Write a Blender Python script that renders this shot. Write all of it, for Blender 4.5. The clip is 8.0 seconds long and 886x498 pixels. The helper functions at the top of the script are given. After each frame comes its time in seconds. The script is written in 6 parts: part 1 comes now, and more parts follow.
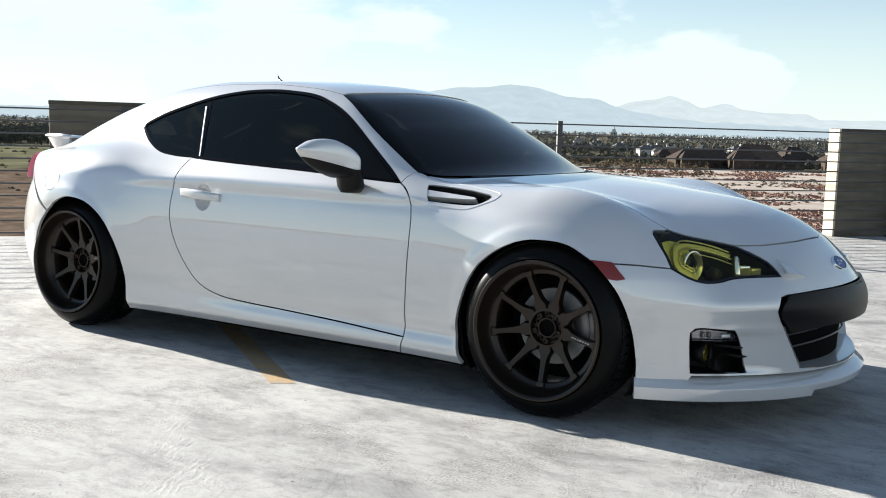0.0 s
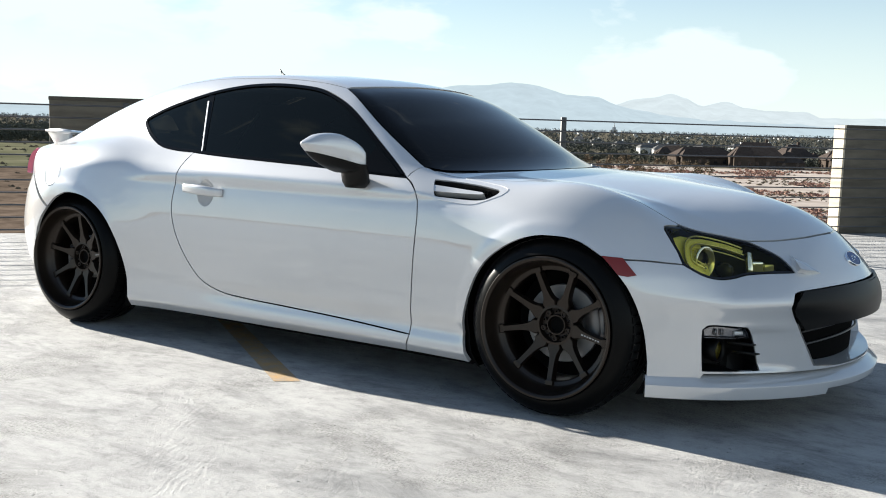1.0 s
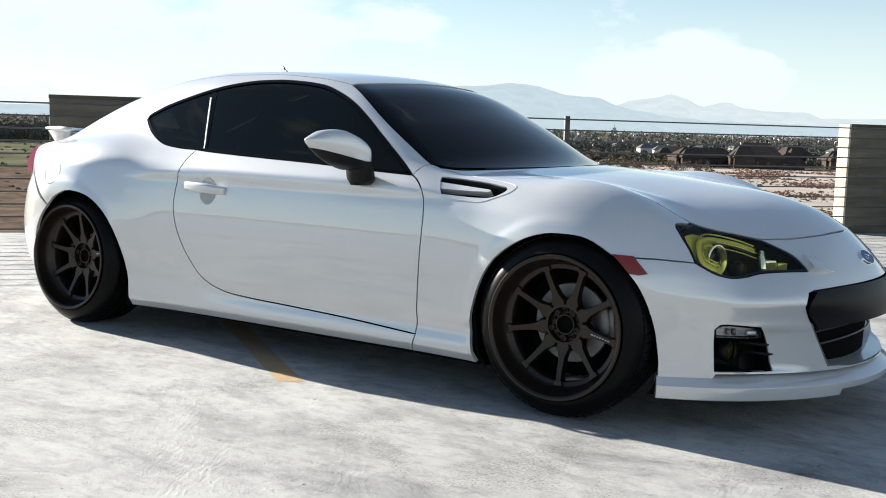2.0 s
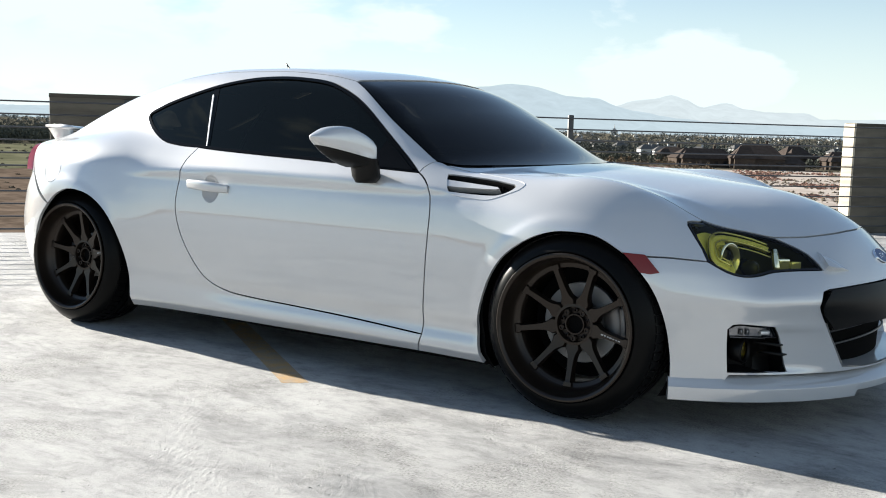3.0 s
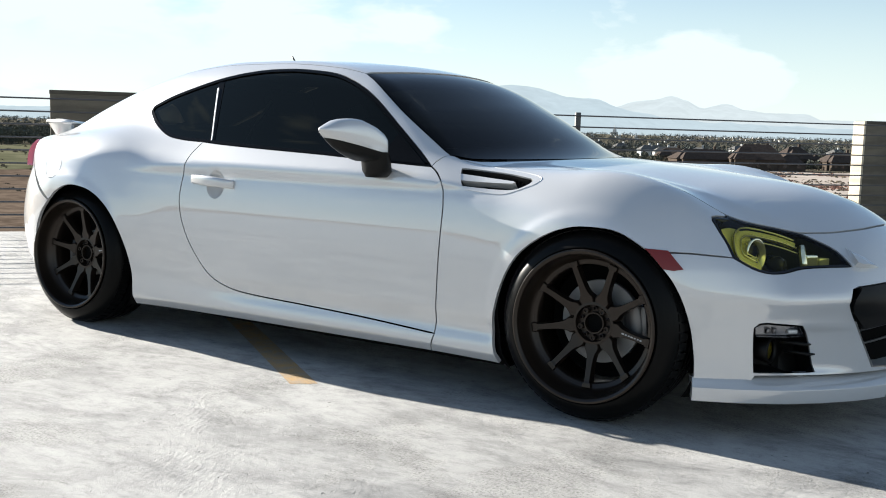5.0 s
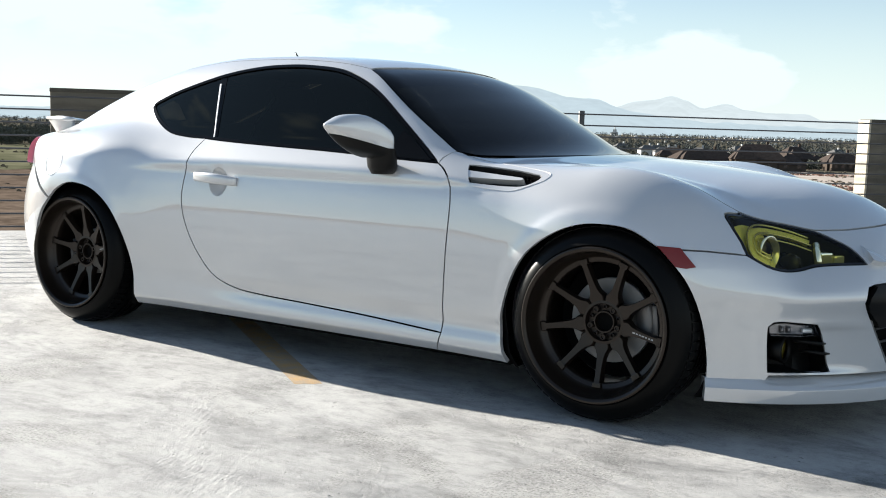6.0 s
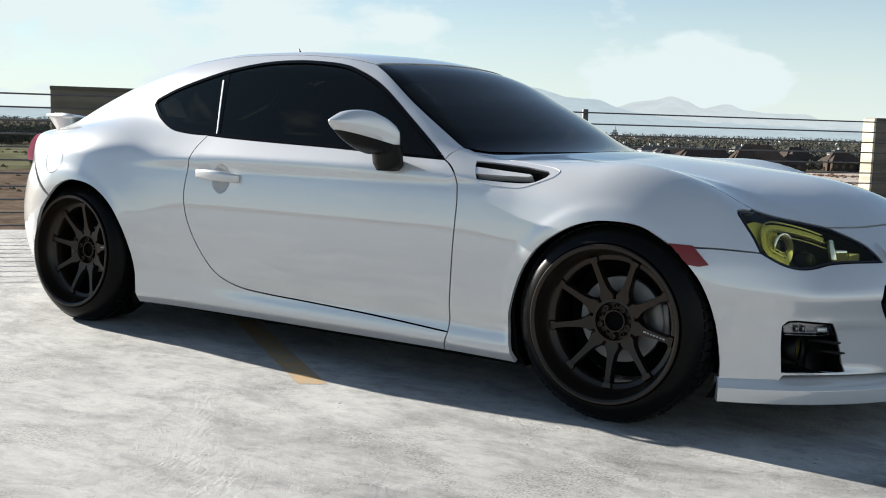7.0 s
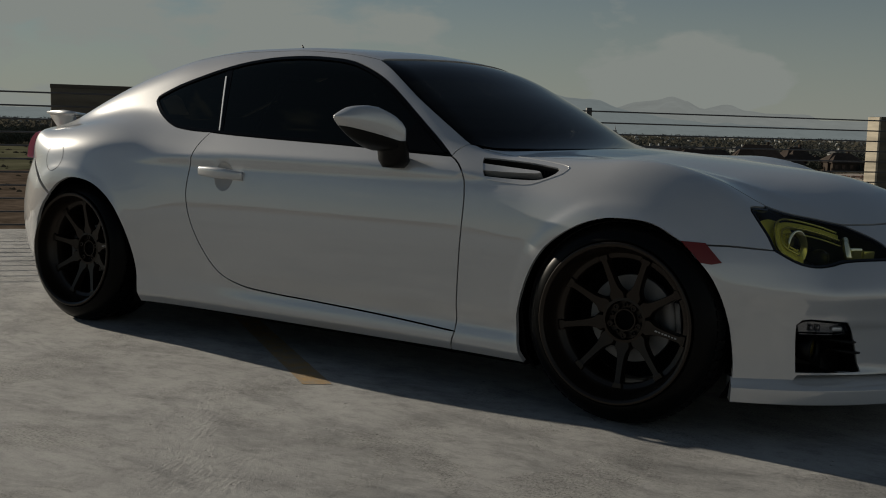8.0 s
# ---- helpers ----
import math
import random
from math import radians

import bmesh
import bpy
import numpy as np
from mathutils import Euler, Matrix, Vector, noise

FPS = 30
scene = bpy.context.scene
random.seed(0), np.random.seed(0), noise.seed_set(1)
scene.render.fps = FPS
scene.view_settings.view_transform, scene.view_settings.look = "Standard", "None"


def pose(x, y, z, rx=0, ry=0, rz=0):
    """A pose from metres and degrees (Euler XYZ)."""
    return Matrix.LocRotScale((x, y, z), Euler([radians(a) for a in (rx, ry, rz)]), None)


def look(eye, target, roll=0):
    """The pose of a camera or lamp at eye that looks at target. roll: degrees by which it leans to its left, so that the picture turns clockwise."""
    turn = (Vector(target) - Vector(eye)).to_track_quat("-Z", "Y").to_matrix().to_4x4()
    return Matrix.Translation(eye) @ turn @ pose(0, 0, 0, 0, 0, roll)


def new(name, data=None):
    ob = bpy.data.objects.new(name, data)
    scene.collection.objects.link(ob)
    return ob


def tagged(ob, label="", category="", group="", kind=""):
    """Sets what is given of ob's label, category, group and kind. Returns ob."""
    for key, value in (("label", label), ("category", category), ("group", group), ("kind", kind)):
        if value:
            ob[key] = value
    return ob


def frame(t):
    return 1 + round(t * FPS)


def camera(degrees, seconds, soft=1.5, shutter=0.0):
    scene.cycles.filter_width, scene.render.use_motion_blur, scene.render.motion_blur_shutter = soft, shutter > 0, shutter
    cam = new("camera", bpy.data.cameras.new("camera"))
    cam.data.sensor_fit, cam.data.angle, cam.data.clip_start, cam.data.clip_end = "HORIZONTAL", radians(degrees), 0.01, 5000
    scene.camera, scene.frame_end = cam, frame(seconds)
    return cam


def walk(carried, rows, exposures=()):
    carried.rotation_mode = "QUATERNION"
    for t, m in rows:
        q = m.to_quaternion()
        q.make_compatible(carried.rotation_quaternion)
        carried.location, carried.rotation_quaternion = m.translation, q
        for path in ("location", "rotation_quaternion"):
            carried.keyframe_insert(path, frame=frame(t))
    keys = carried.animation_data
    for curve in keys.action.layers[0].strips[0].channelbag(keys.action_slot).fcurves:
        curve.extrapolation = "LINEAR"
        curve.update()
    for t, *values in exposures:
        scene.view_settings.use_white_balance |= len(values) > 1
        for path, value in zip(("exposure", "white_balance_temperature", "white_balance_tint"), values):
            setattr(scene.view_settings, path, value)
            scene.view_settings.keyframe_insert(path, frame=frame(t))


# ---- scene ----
cam = camera(47.0, 8.0, soft=1.0)
# seconds, eye, target, roll: a short slide towards the car and down
PATH = [
    (0, (2.9062, -4.0309, 1.0289), (0.7633, -0.6883, 0.5490), 1.64),
    (0.5, (2.8791, -4.0114, 1.0208), (0.7359, -0.6689, 0.5347), 1.63),
    (1, (2.8520, -3.9920, 1.0126), (0.7086, -0.6495, 0.5249), 1.63),
    (1.5, (2.8253, -3.9729, 1.0045), (0.6816, -0.6304, 0.5173), 1.63),
    (2.25, (2.7853, -3.9443, 0.9924), (0.6413, -0.6020, 0.5075), 1.63),
    (3, (2.7458, -3.9161, 0.9803), (0.6014, -0.5740, 0.4980), 1.62),
    (3.5, (2.7199, -3.8976, 0.9724), (0.5752, -0.5555, 0.4933), 1.62),
    (4, (2.6939, -3.8791, 0.9644), (0.5489, -0.5371, 0.4870), 1.61),
    (4.5, (2.6683, -3.8609, 0.9565), (0.5231, -0.5190, 0.4781), 1.60),
    (5.25, (2.6301, -3.8337, 0.9447), (0.4845, -0.4920, 0.4660), 1.60),
    (6, (2.5923, -3.8069, 0.9330), (0.4463, -0.4654, 0.4547), 1.59),
    (6.5, (2.5675, -3.7893, 0.9253), (0.4212, -0.4479, 0.4475), 1.59),
    (7, (2.5427, -3.7718, 0.9175), (0.3961, -0.4304, 0.4400), 1.59),
    (7.5, (2.5183, -3.7546, 0.9099), (0.3714, -0.4133, 0.4335), 1.58),
    (8, (2.4938, -3.7373, 0.9022), (0.3467, -0.3961, 0.4260), 1.58),
]
# the picture fades towards the end
FADE = [(t, stops + 1.75, kelvin, 8) for t, stops, kelvin in ((0.0, 0.0, 6600), (6.6, 0.0, 6600), (7.0, -0.22, 6640), (7.5, -1.07, 6820), (8.0, -2.15, 7320))]
walk(cam, [(t, look(eye, target, roll)) for t, eye, target, roll in PATH], FADE)

# ---- light: a bright, partly clouded sky and one sun behind the car ----
SUN_FROM = Vector((-2.7, 0.13, 1.0)).normalized()
world = bpy.data.worlds.new("sky")
scene.world = world
world.use_nodes = True
wn, wl = world.node_tree.nodes, world.node_tree.links
wn.clear()


def wnode(kind, **values):
    n = wn.new(kind)
    for key, value in values.items():
        n.inputs[key].default_value = value
    return n


sky = wnode("ShaderNodeTexSky")
sky.sky_type, sky.sun_disc = "NISHITA", False
sky.sun_elevation, sky.sun_rotation = math.asin(SUN_FROM.z), math.atan2(SUN_FROM.x, SUN_FROM.y)
sky.air_density, sky.dust_density, sky.ozone_density = 1.0, 0.0, 1.6
# a bank of white cloud and haze low over the horizon, thinning out above
coord = wnode("ShaderNodeTexCoord")
stretch = wnode("ShaderNodeMapping", Scale=(1.0, 1.0, 2.8))
wl.new(coord.outputs["Generated"], stretch.inputs["Vector"])
clouds = wnode("ShaderNodeTexNoise", Scale=10.0, Detail=6.0, Roughness=0.55, Distortion=0.2)
wl.new(stretch.outputs["Vector"], clouds.inputs["Vector"])
split = wnode("ShaderNodeSeparateXYZ")
wl.new(coord.outputs["Generated"], split.inputs["Vector"])
low = wnode("ShaderNodeMapRange", **{"From Min": 0.03, "From Max": 0.24, "To Min": 0.13, "To Max": -0.20})
wl.new(split.outputs["Z"], low.inputs["Value"])
lift = wn.new("ShaderNodeMath")
lift.operation = "ADD"
wl.new(clouds.outputs["Fac"], lift.inputs[0])
wl.new(low.outputs["Result"], lift.inputs[1])
# cloud masses and clear gaps that the camera looks at: direction, how wide, how much
for way, wide, much in (
    ((-0.737, 0.669, 0.105), 0.24, 0.20),
    ((-0.806, 0.586, 0.092), 0.12, 0.12),
    ((-0.640, 0.763, 0.096), 0.10, 0.16),
    ((-0.562, 0.821, 0.100), 0.06, 0.14),
    ((-0.392, 0.919, 0.050), 0.075, 0.26),
    ((-0.324, 0.944, 0.064), 0.080, 0.30),
    ((-0.261, 0.964, 0.050), 0.060, 0.26),
    ((-0.788, 0.614, 0.046), 0.10, -0.22),
    ((-0.616, 0.786, 0.054), 0.07, -0.18),
    ((-0.475, 0.876, 0.090), 0.09, -0.22),
    ((-0.201, 0.976, 0.090), 0.12, -0.30),
):
    apart = wn.new("ShaderNodeVectorMath")
    apart.operation = "DISTANCE"
    apart.inputs[1].default_value = (way[0], way[1], way[2] * 1.6)
    flat = wnode("ShaderNodeMapping", Scale=(1.0, 1.0, 1.6))
    wl.new(coord.outputs["Generated"], flat.inputs["Vector"])
    wl.new(flat.outputs["Vector"], apart.inputs[0])
    near = wnode("ShaderNodeMapRange", **{"From Min": wide, "From Max": 0.0, "To Min": 0.0, "To Max": much})
    near.interpolation_type = "SMOOTHSTEP"
    wl.new(apart.outputs["Value"], near.inputs["Value"])
    more = wn.new("ShaderNodeMath")
    more.operation = "ADD"
    wl.new(lift.outputs["Value"], more.inputs[0])
    wl.new(near.outputs["Result"], more.inputs[1])
    lift = more
cover = wnode("ShaderNodeMapRange", **{"From Min": 0.44, "From Max": 0.70, "To Min": 0.08, "To Max": 0.97})
wl.new(lift.outputs["Value"], cover.inputs["Value"])


def wmath(kind, a, b):
    n = wn.new("ShaderNodeMath")
    n.operation = kind
    for socket, value in zip(n.inputs, (a, b)):
        if isinstance(value, bpy.types.NodeSocket):
            wl.new(value, socket)
        else:
            socket.default_value = value
    return n.outputs["Value"]


# white haze low over the horizon; out of view, a thicker, higher bank is added to brighten the car's front
haze = wnode("ShaderNodeMapRange", **{"From Min": 0.02, "From Max": 0.20, "To Min": 0.78, "To Max": 0.0})
wl.new(split.outputs["Z"], haze.inputs["Value"])
fill_bank = wnode("ShaderNodeMapRange", **{"From Min": 0.04, "From Max": 0.80, "To Min": 1.3, "To Max": 0.0})
wl.new(split.outputs["Z"], fill_bank.inputs["Value"])
facing = wnode("ShaderNodeMapRange", **{"From Min": 0.0, "From Max": 0.9, "To Min": 0.0, "To Max": 0.75})
facing.interpolation_type = "SMOOTHSTEP"
wl.new(split.outputs["X"], facing.inputs["Value"])
veil = wmath("MAXIMUM", wmath("MAXIMUM", cover.outputs["Result"], haze.outputs["Result"]), wmath("MULTIPLY", fill_bank.outputs["Result"], facing.outputs["Result"]))
clear = wn.new("ShaderNodeMixRGB")
clear.blend_type = "MULTIPLY"
clear.inputs["Fac"].default_value = 1.0
clear.inputs["Color2"].default_value = (1.02, 1.12, 1.24, 1)
wl.new(sky.outputs["Color"], clear.inputs["Color1"])
blend = wn.new("ShaderNodeMixRGB")
blend.inputs["Color2"].default_value = (7.9, 9.0, 9.4, 1)
wl.new(veil, blend.inputs["Fac"])
wl.new(clear.outputs["Color"], blend.inputs["Color1"])
bright = wnode("ShaderNodeBackground", Strength=0.035)
wl.new(blend.outputs["Color"], bright.inputs["Color"])
out = wn.new("ShaderNodeOutputWorld")
wl.new(bright.outputs["Background"], out.inputs["Surface"])

sun_data = bpy.data.lights.new("sun", "SUN")
sun_data.energy, sun_data.angle, sun_data.color = 5.0, radians(0.5), (1.0, 0.95, 0.88)
sun = new("sun", sun_data)
sun.matrix_world = look(SUN_FROM * 30, (0, 0, 0))

# ---- materials ----


class Mat:
    """A node material; col, rough and the like may be numbers or sockets."""

    def __init__(self, name, col=(0.5, 0.5, 0.5), rough=0.5, metal=0.0, **more):
        self.m = bpy.data.materials.new(name)
        self.m.use_nodes = True
        self.n, self.l = self.m.node_tree.nodes, self.m.node_tree.links
        self.b = self.n["Principled BSDF"]
        self.put("Base Color", (*col, 1))
        self.put("Roughness", rough)
        self.put("Metallic", metal)
        for key, value in more.items():
            self.put(key.replace("_", " "), value)

    def put(self, key, value):
        if isinstance(value, bpy.types.NodeSocket):
            self.l.new(value, self.b.inputs[key])
        else:
            self.b.inputs[key].default_value = value

    def node(self, kind, ins=None, **inputs):
        n = self.n.new(kind)
        for key, value in inputs.items():
            key = key.replace("_", " ")
            if isinstance(value, bpy.types.NodeSocket):
                self.l.new(value, n.inputs[key])
            else:
                n.inputs[key].default_value = value
        return n

    def place(self, scale=(1, 1, 1)):
        g = self.n.new("ShaderNodeNewGeometry")
        return self.node("ShaderNodeMapping", Vector=g.outputs["Position"], Scale=scale).outputs["Vector"]

    def local(self, scale=(1, 1, 1)):
        g = self.n.new("ShaderNodeTexCoord")
        return self.node("ShaderNodeMapping", Vector=g.outputs["Object"], Scale=scale).outputs["Vector"]

    def noise(self, where, scale, detail=5.0, rough=0.55, distortion=0.0):
        return self.node("ShaderNodeTexNoise", Vector=where, Scale=scale, Detail=detail, Roughness=rough, Distortion=distortion).outputs["Fac"]

    def ramp(self, fac, *stops):
        r = self.n.new("ShaderNodeValToRGB")
        e = r.color_ramp.elements
        while len(e) < len(stops):
            e.new(0.5)
        for el, (p, c) in zip(e, stops):
            el.position, el.color = p, (*c, 1) if len(c) == 3 else c
        self.l.new(fac, r.inputs["Fac"])
        return r.outputs["Color"]

    def mix(self, fac, a, b, kind="MIX"):
        n = self.n.new("ShaderNodeMixRGB")
        n.blend_type = kind
        for key, value in (("Fac", fac), ("Color1", a), ("Color2", b)):
            if isinstance(value, bpy.types.NodeSocket):
                self.l.new(value, n.inputs[key])
            else:
                n.inputs[key].default_value = (*value, 1) if isinstance(value, tuple) else value
        return n.outputs["Color"]

    def range(self, value, a, b, c, d):
        n = self.node("ShaderNodeMapRange", Value=value)
        for key, v in (("From Min", a), ("From Max", b), ("To Min", c), ("To Max", d)):
            n.inputs[key].default_value = v
        return n.outputs["Result"]

    def bump(self, height, strength=0.3, distance=0.01):
        n = self.node("ShaderNodeBump", Height=height, Strength=strength, Distance=distance)
        self.l.new(n.outputs["Normal"], self.b.inputs["Normal"])


def white_paint():
    k = Mat("white_paint", (0.62, 0.62, 0.62), 0.36, 0.18, Coat_Weight=1.0, Coat_Roughness=0.02, Coat_IOR=2.35)
    fine = k.noise(k.local(), 900.0, 2.0)
    k.put("Base Color", k.ramp(fine, (0.3, (0.52, 0.522, 0.525)), (0.7, (0.585, 0.588, 0.592))))
    dust = k.noise(k.local((1, 1, 1.6)), 2.3, 6.0)
    k.put("Coat Roughness", k.range(dust, 0.35, 0.8, 0.012, 0.05))
    return k.m


def concrete_deck():
    """Pale trowelled concrete: broad stains, rough worn patches with pits, smooth pale skin between them."""
    k = Mat("deck_concrete", rough=0.85)
    p = k.place()
    blotch = k.noise(p, 0.55, 7.0, 0.6, 0.2)
    base = k.ramp(blotch, (0.3, (0.240, 0.238, 0.233)), (0.5, (0.300, 0.298, 0.292)), (0.70, (0.350, 0.348, 0.341)))
    # grey streaks, with crisp edges
    trowel = k.noise(k.place((1.0, 1.9, 1)), 2.2, 12.0, 0.72, 0.5)
    c = k.mix(0.8, base, k.ramp(trowel, (0.34, (0.50, 0.505, 0.515)), (0.45, (0.84, 0.84, 0.845)), (0.52, (1.06, 1.06, 1.06)), (0.66, (1.24, 1.24, 1.23))), "MULTIPLY")
    smear = k.noise(k.place((1.0, 1.5, 1)), 10.0, 12.0, 0.78, 0.3)
    c = k.mix(0.85, c, k.ramp(smear, (0.33, (0.56, 0.56, 0.57)), (0.43, (0.88, 0.88, 0.88)), (0.50, (1.03, 1.03, 1.03)), (0.66, (1.16, 1.16, 1.15))), "MULTIPLY")
    # worn patches, where the grit shows
    patches = k.range(k.noise(p, 1.7, 9.0, 0.66, 0.6), 0.51, 0.60, 0.0, 1.0)
    grit = k.noise(p, 110.0, 5.0, 0.8)
    speck = k.ramp(grit, (0.36, (0.40, 0.40, 0.40)), (0.46, (0.92, 0.92, 0.92)), (0.60, (1.20, 1.20, 1.20)))
    c = k.mix(k.range(patches, 0.0, 1.0, 0.14, 0.95), c, speck, "MULTIPLY")
    pits = k.n.new("ShaderNodeTexVoronoi")
    pits.inputs["Scale"].default_value = 38.0
    k.l.new(k.mix(0.02, p, k.node("ShaderNodeTexNoise", Vector=p, Scale=60.0).outputs["Color"]), pits.inputs["Vector"])
    hole = k.mix(1.0, k.range(pits.outputs["Distance"], 0.08, 0.20, 1.0, 0.0), k.range(k.noise(p, 4.5, 6.0, 0.7), 0.55, 0.64, 0.0, 0.8), "MULTIPLY")
    c = k.mix(hole, c, (0.085, 0.084, 0.082))
    # ripples that the trowel left, in sweeping arcs
    sweepy = k.node("ShaderNodeTexNoise", Vector=p, Scale=1.6, Detail=3.0).outputs["Color"]
    arcs = k.n.new("ShaderNodeTexWave")
    arcs.inputs["Scale"].default_value = 13.0
    arcs.inputs["Distortion"].default_value = 6.0
    arcs.inputs["Detail"].default_value = 5.0
    arcs.inputs["Detail Scale"].default_value = 3.0
    k.l.new(k.mix(0.55, p, sweepy), arcs.inputs["Vector"])
    ripple = k.mix(k.range(k.noise(p, 1.3, 4.0), 0.47, 0.58, 0.0, 1.0), (0.5, 0.5, 0.5), arcs.outputs["Color"])
    rough = k.mix(k.range(patches, 0.0, 1.0, 0.22, 1.0), (0.5, 0.5, 0.5), k.mix(0.5, grit, k.noise(p, 34.0, 10.0, 0.8)))
    height = k.mix(0.028, k.mix(hole, rough, (0.0, 0.0, 0.0)), ripple)
    k.put("Base Color", c)
    k.put("Roughness", k.range(trowel, 0.3, 0.7, 0.65, 0.95))
    k.bump(height, 0.9, 0.020)
    return k.m


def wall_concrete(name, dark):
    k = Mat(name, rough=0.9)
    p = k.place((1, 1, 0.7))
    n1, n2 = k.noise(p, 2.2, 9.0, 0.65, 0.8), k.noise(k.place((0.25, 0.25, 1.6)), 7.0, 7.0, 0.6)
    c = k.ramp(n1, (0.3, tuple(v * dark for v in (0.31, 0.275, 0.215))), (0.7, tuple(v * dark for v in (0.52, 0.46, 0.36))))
    # level dark bands in the colour stand for the cables' shadows
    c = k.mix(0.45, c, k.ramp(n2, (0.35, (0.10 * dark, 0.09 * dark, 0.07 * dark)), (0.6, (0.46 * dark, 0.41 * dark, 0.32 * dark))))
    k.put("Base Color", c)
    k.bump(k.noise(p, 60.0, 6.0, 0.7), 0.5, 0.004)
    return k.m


def earth_plain():
    k = Mat("dry_plain", rough=1.0, Specular_IOR_Level=0.0)
    p = k.place()
    n1, n2, n3 = k.noise(p, 0.012, 8.0, 0.6), k.noise(p, 0.09, 8.0, 0.65, 0.4), k.noise(p, 0.7, 6.0, 0.7)
    c = k.ramp(n1, (0.35, (0.20, 0.13, 0.08)), (0.5, (0.36, 0.29, 0.22)), (0.65, (0.42, 0.36, 0.29)))
    c = k.mix(k.range(n2, 0.48, 0.62, 0.0, 0.75), c, (0.17, 0.085, 0.05))
    c = k.mix(k.range(n3, 0.5, 0.7, 0.0, 0.5), c, (0.11, 0.085, 0.05))
    k.put("Base Color", c)
    return k.m


PAINT = white_paint()
DECK = concrete_deck()
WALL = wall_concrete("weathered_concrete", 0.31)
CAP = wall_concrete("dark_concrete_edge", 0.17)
# the walls' concrete made paler: sunlight on the end face is in the colour
SUNLIT_CONCRETE = wall_concrete("sunlit_concrete", 1.2)
PLAIN = earth_plain()


def worn_yellow():
    k = Mat("yellow_marking", rough=0.8)
    p = k.place()
    worn = k.range(k.noise(p, 14.0, 9.0, 0.72), 0.36, 0.60, 0.15, 0.85)
    k.put("Base Color", k.mix(worn, (0.44, 0.25, 0.065), (0.25, 0.225, 0.19)))
    k.bump(k.noise(p, 90.0, 4.0, 0.7), 0.6, 0.005)
    return k.m


YELLOW = worn_yellow()
STEEL = Mat("galvanised_steel", (0.085, 0.085, 0.085), 0.6, 0.5).m
CABLE = Mat("steel_cable", (0.09, 0.09, 0.095), 0.5, 0.6).m
SAIL_BLACK = Mat("black_sail", (0.003, 0.003, 0.003), 0.12, Specular_IOR_Level=0.12).m
DARK = Mat("black_shell", (0.007, 0.007, 0.007), 0.8, Specular_IOR_Level=0.05).m
RUBBER = Mat("tyre_rubber", (0.004, 0.004, 0.004), 0.32, Specular_IOR_Level=0.09).m
BRONZE = Mat("bronze_wheel_paint", (0.026, 0.0192, 0.0148), 0.30, 0.55).m
PLASTIC = Mat("black_plastic", (0.004, 0.004, 0.004), 0.42, Specular_IOR_Level=0.2).m
GLOSS_BLACK = Mat("gloss_black", (0.008, 0.008, 0.009), 0.12).m
CHROME = Mat("chrome", (0.75, 0.76, 0.78), 0.12, 1.0).m
IRON = Mat("brake_iron", (0.26, 0.255, 0.25), 0.5, 0.4).m
ALLOY = Mat("cast_alloy", (0.20, 0.19, 0.185), 0.5, 0.7).m
RED = Mat("red_lens", (0.17, 0.016, 0.013), 0.22).m
TAIL_RED = Mat("tail_lens", (0.80, 0.16, 0.19), 0.15, Coat_Weight=0.8).m


def clear_glass(name, tint, gloss=1.0, rough=0.01, ior=1.5, cool=1.0):
    """A thin pane: tinted see-through with a mirror sheen that grows at grazing angles."""
    m = bpy.data.materials.new(name)
    m.use_nodes = True
    n, l = m.node_tree.nodes, m.node_tree.links
    n.clear()
    see = n.new("ShaderNodeBsdfTransparent")
    see.inputs["Color"].default_value = (*tint, 1)
    shine = n.new("ShaderNodeBsdfGlossy")
    shine.inputs["Roughness"].default_value = rough
    shine.inputs["Color"].default_value = (gloss, gloss * 0.96, gloss * cool, 1)
    edge = n.new("ShaderNodeFresnel")
    edge.inputs["IOR"].default_value = ior
    mix = n.new("ShaderNodeMixShader")
    l.new(edge.outputs["Fac"], mix.inputs["Fac"])
    l.new(see.outputs["BSDF"], mix.inputs[1])
    l.new(shine.outputs["BSDF"], mix.inputs[2])
    end = n.new("ShaderNodeOutputMaterial")
    l.new(mix.outputs["Shader"], end.inputs["Surface"])
    return m


TINT = clear_glass("tinted_glass", (0.080, 0.082, 0.074), 0.95, 0.02, 1.36, 0.80)
SCREEN = clear_glass("windscreen_glass", (0.045, 0.05, 0.052), 0.95, 0.015, 1.26, 0.94)
YELLOW_LENS = clear_glass("yellow_lens", (1.0, 0.93, 0.50), 0.4)
CLEAR_LENS = clear_glass("clear_lens", (0.92, 0.93, 0.94), 0.5)
YELLOW_CHROME = Mat("yellow_reflector", (1.0, 0.97, 0.66), 0.14, 0.7).m
OLIVE_CHROME = Mat("olive_reflector", (0.95, 0.93, 0.46), 0.3, 0.05).m
BRIGHT = Mat("bright_white", (0.85, 0.86, 0.87), 0.3, 0.4).m
SATIN = Mat("satin_black", (0.03, 0.03, 0.031), 0.3).m
DIM_CHROME = Mat("dim_reflector", (0.30, 0.30, 0.31), 0.22, 0.9).m
LAMP_BLACK = Mat("lamp_black", (0.034, 0.034, 0.020), 0.2).m
SEAT = Mat("black_seat_cloth", (0.02, 0.02, 0.021), 0.85).m
BLUE = Mat("blue_enamel", (0.006, 0.035, 0.16), 0.35, Specular_IOR_Level=0.2).m
MESH_BLACK = Mat("black_mesh_plastic", (0.006, 0.006, 0.006), 0.5, Specular_IOR_Level=0.3).m
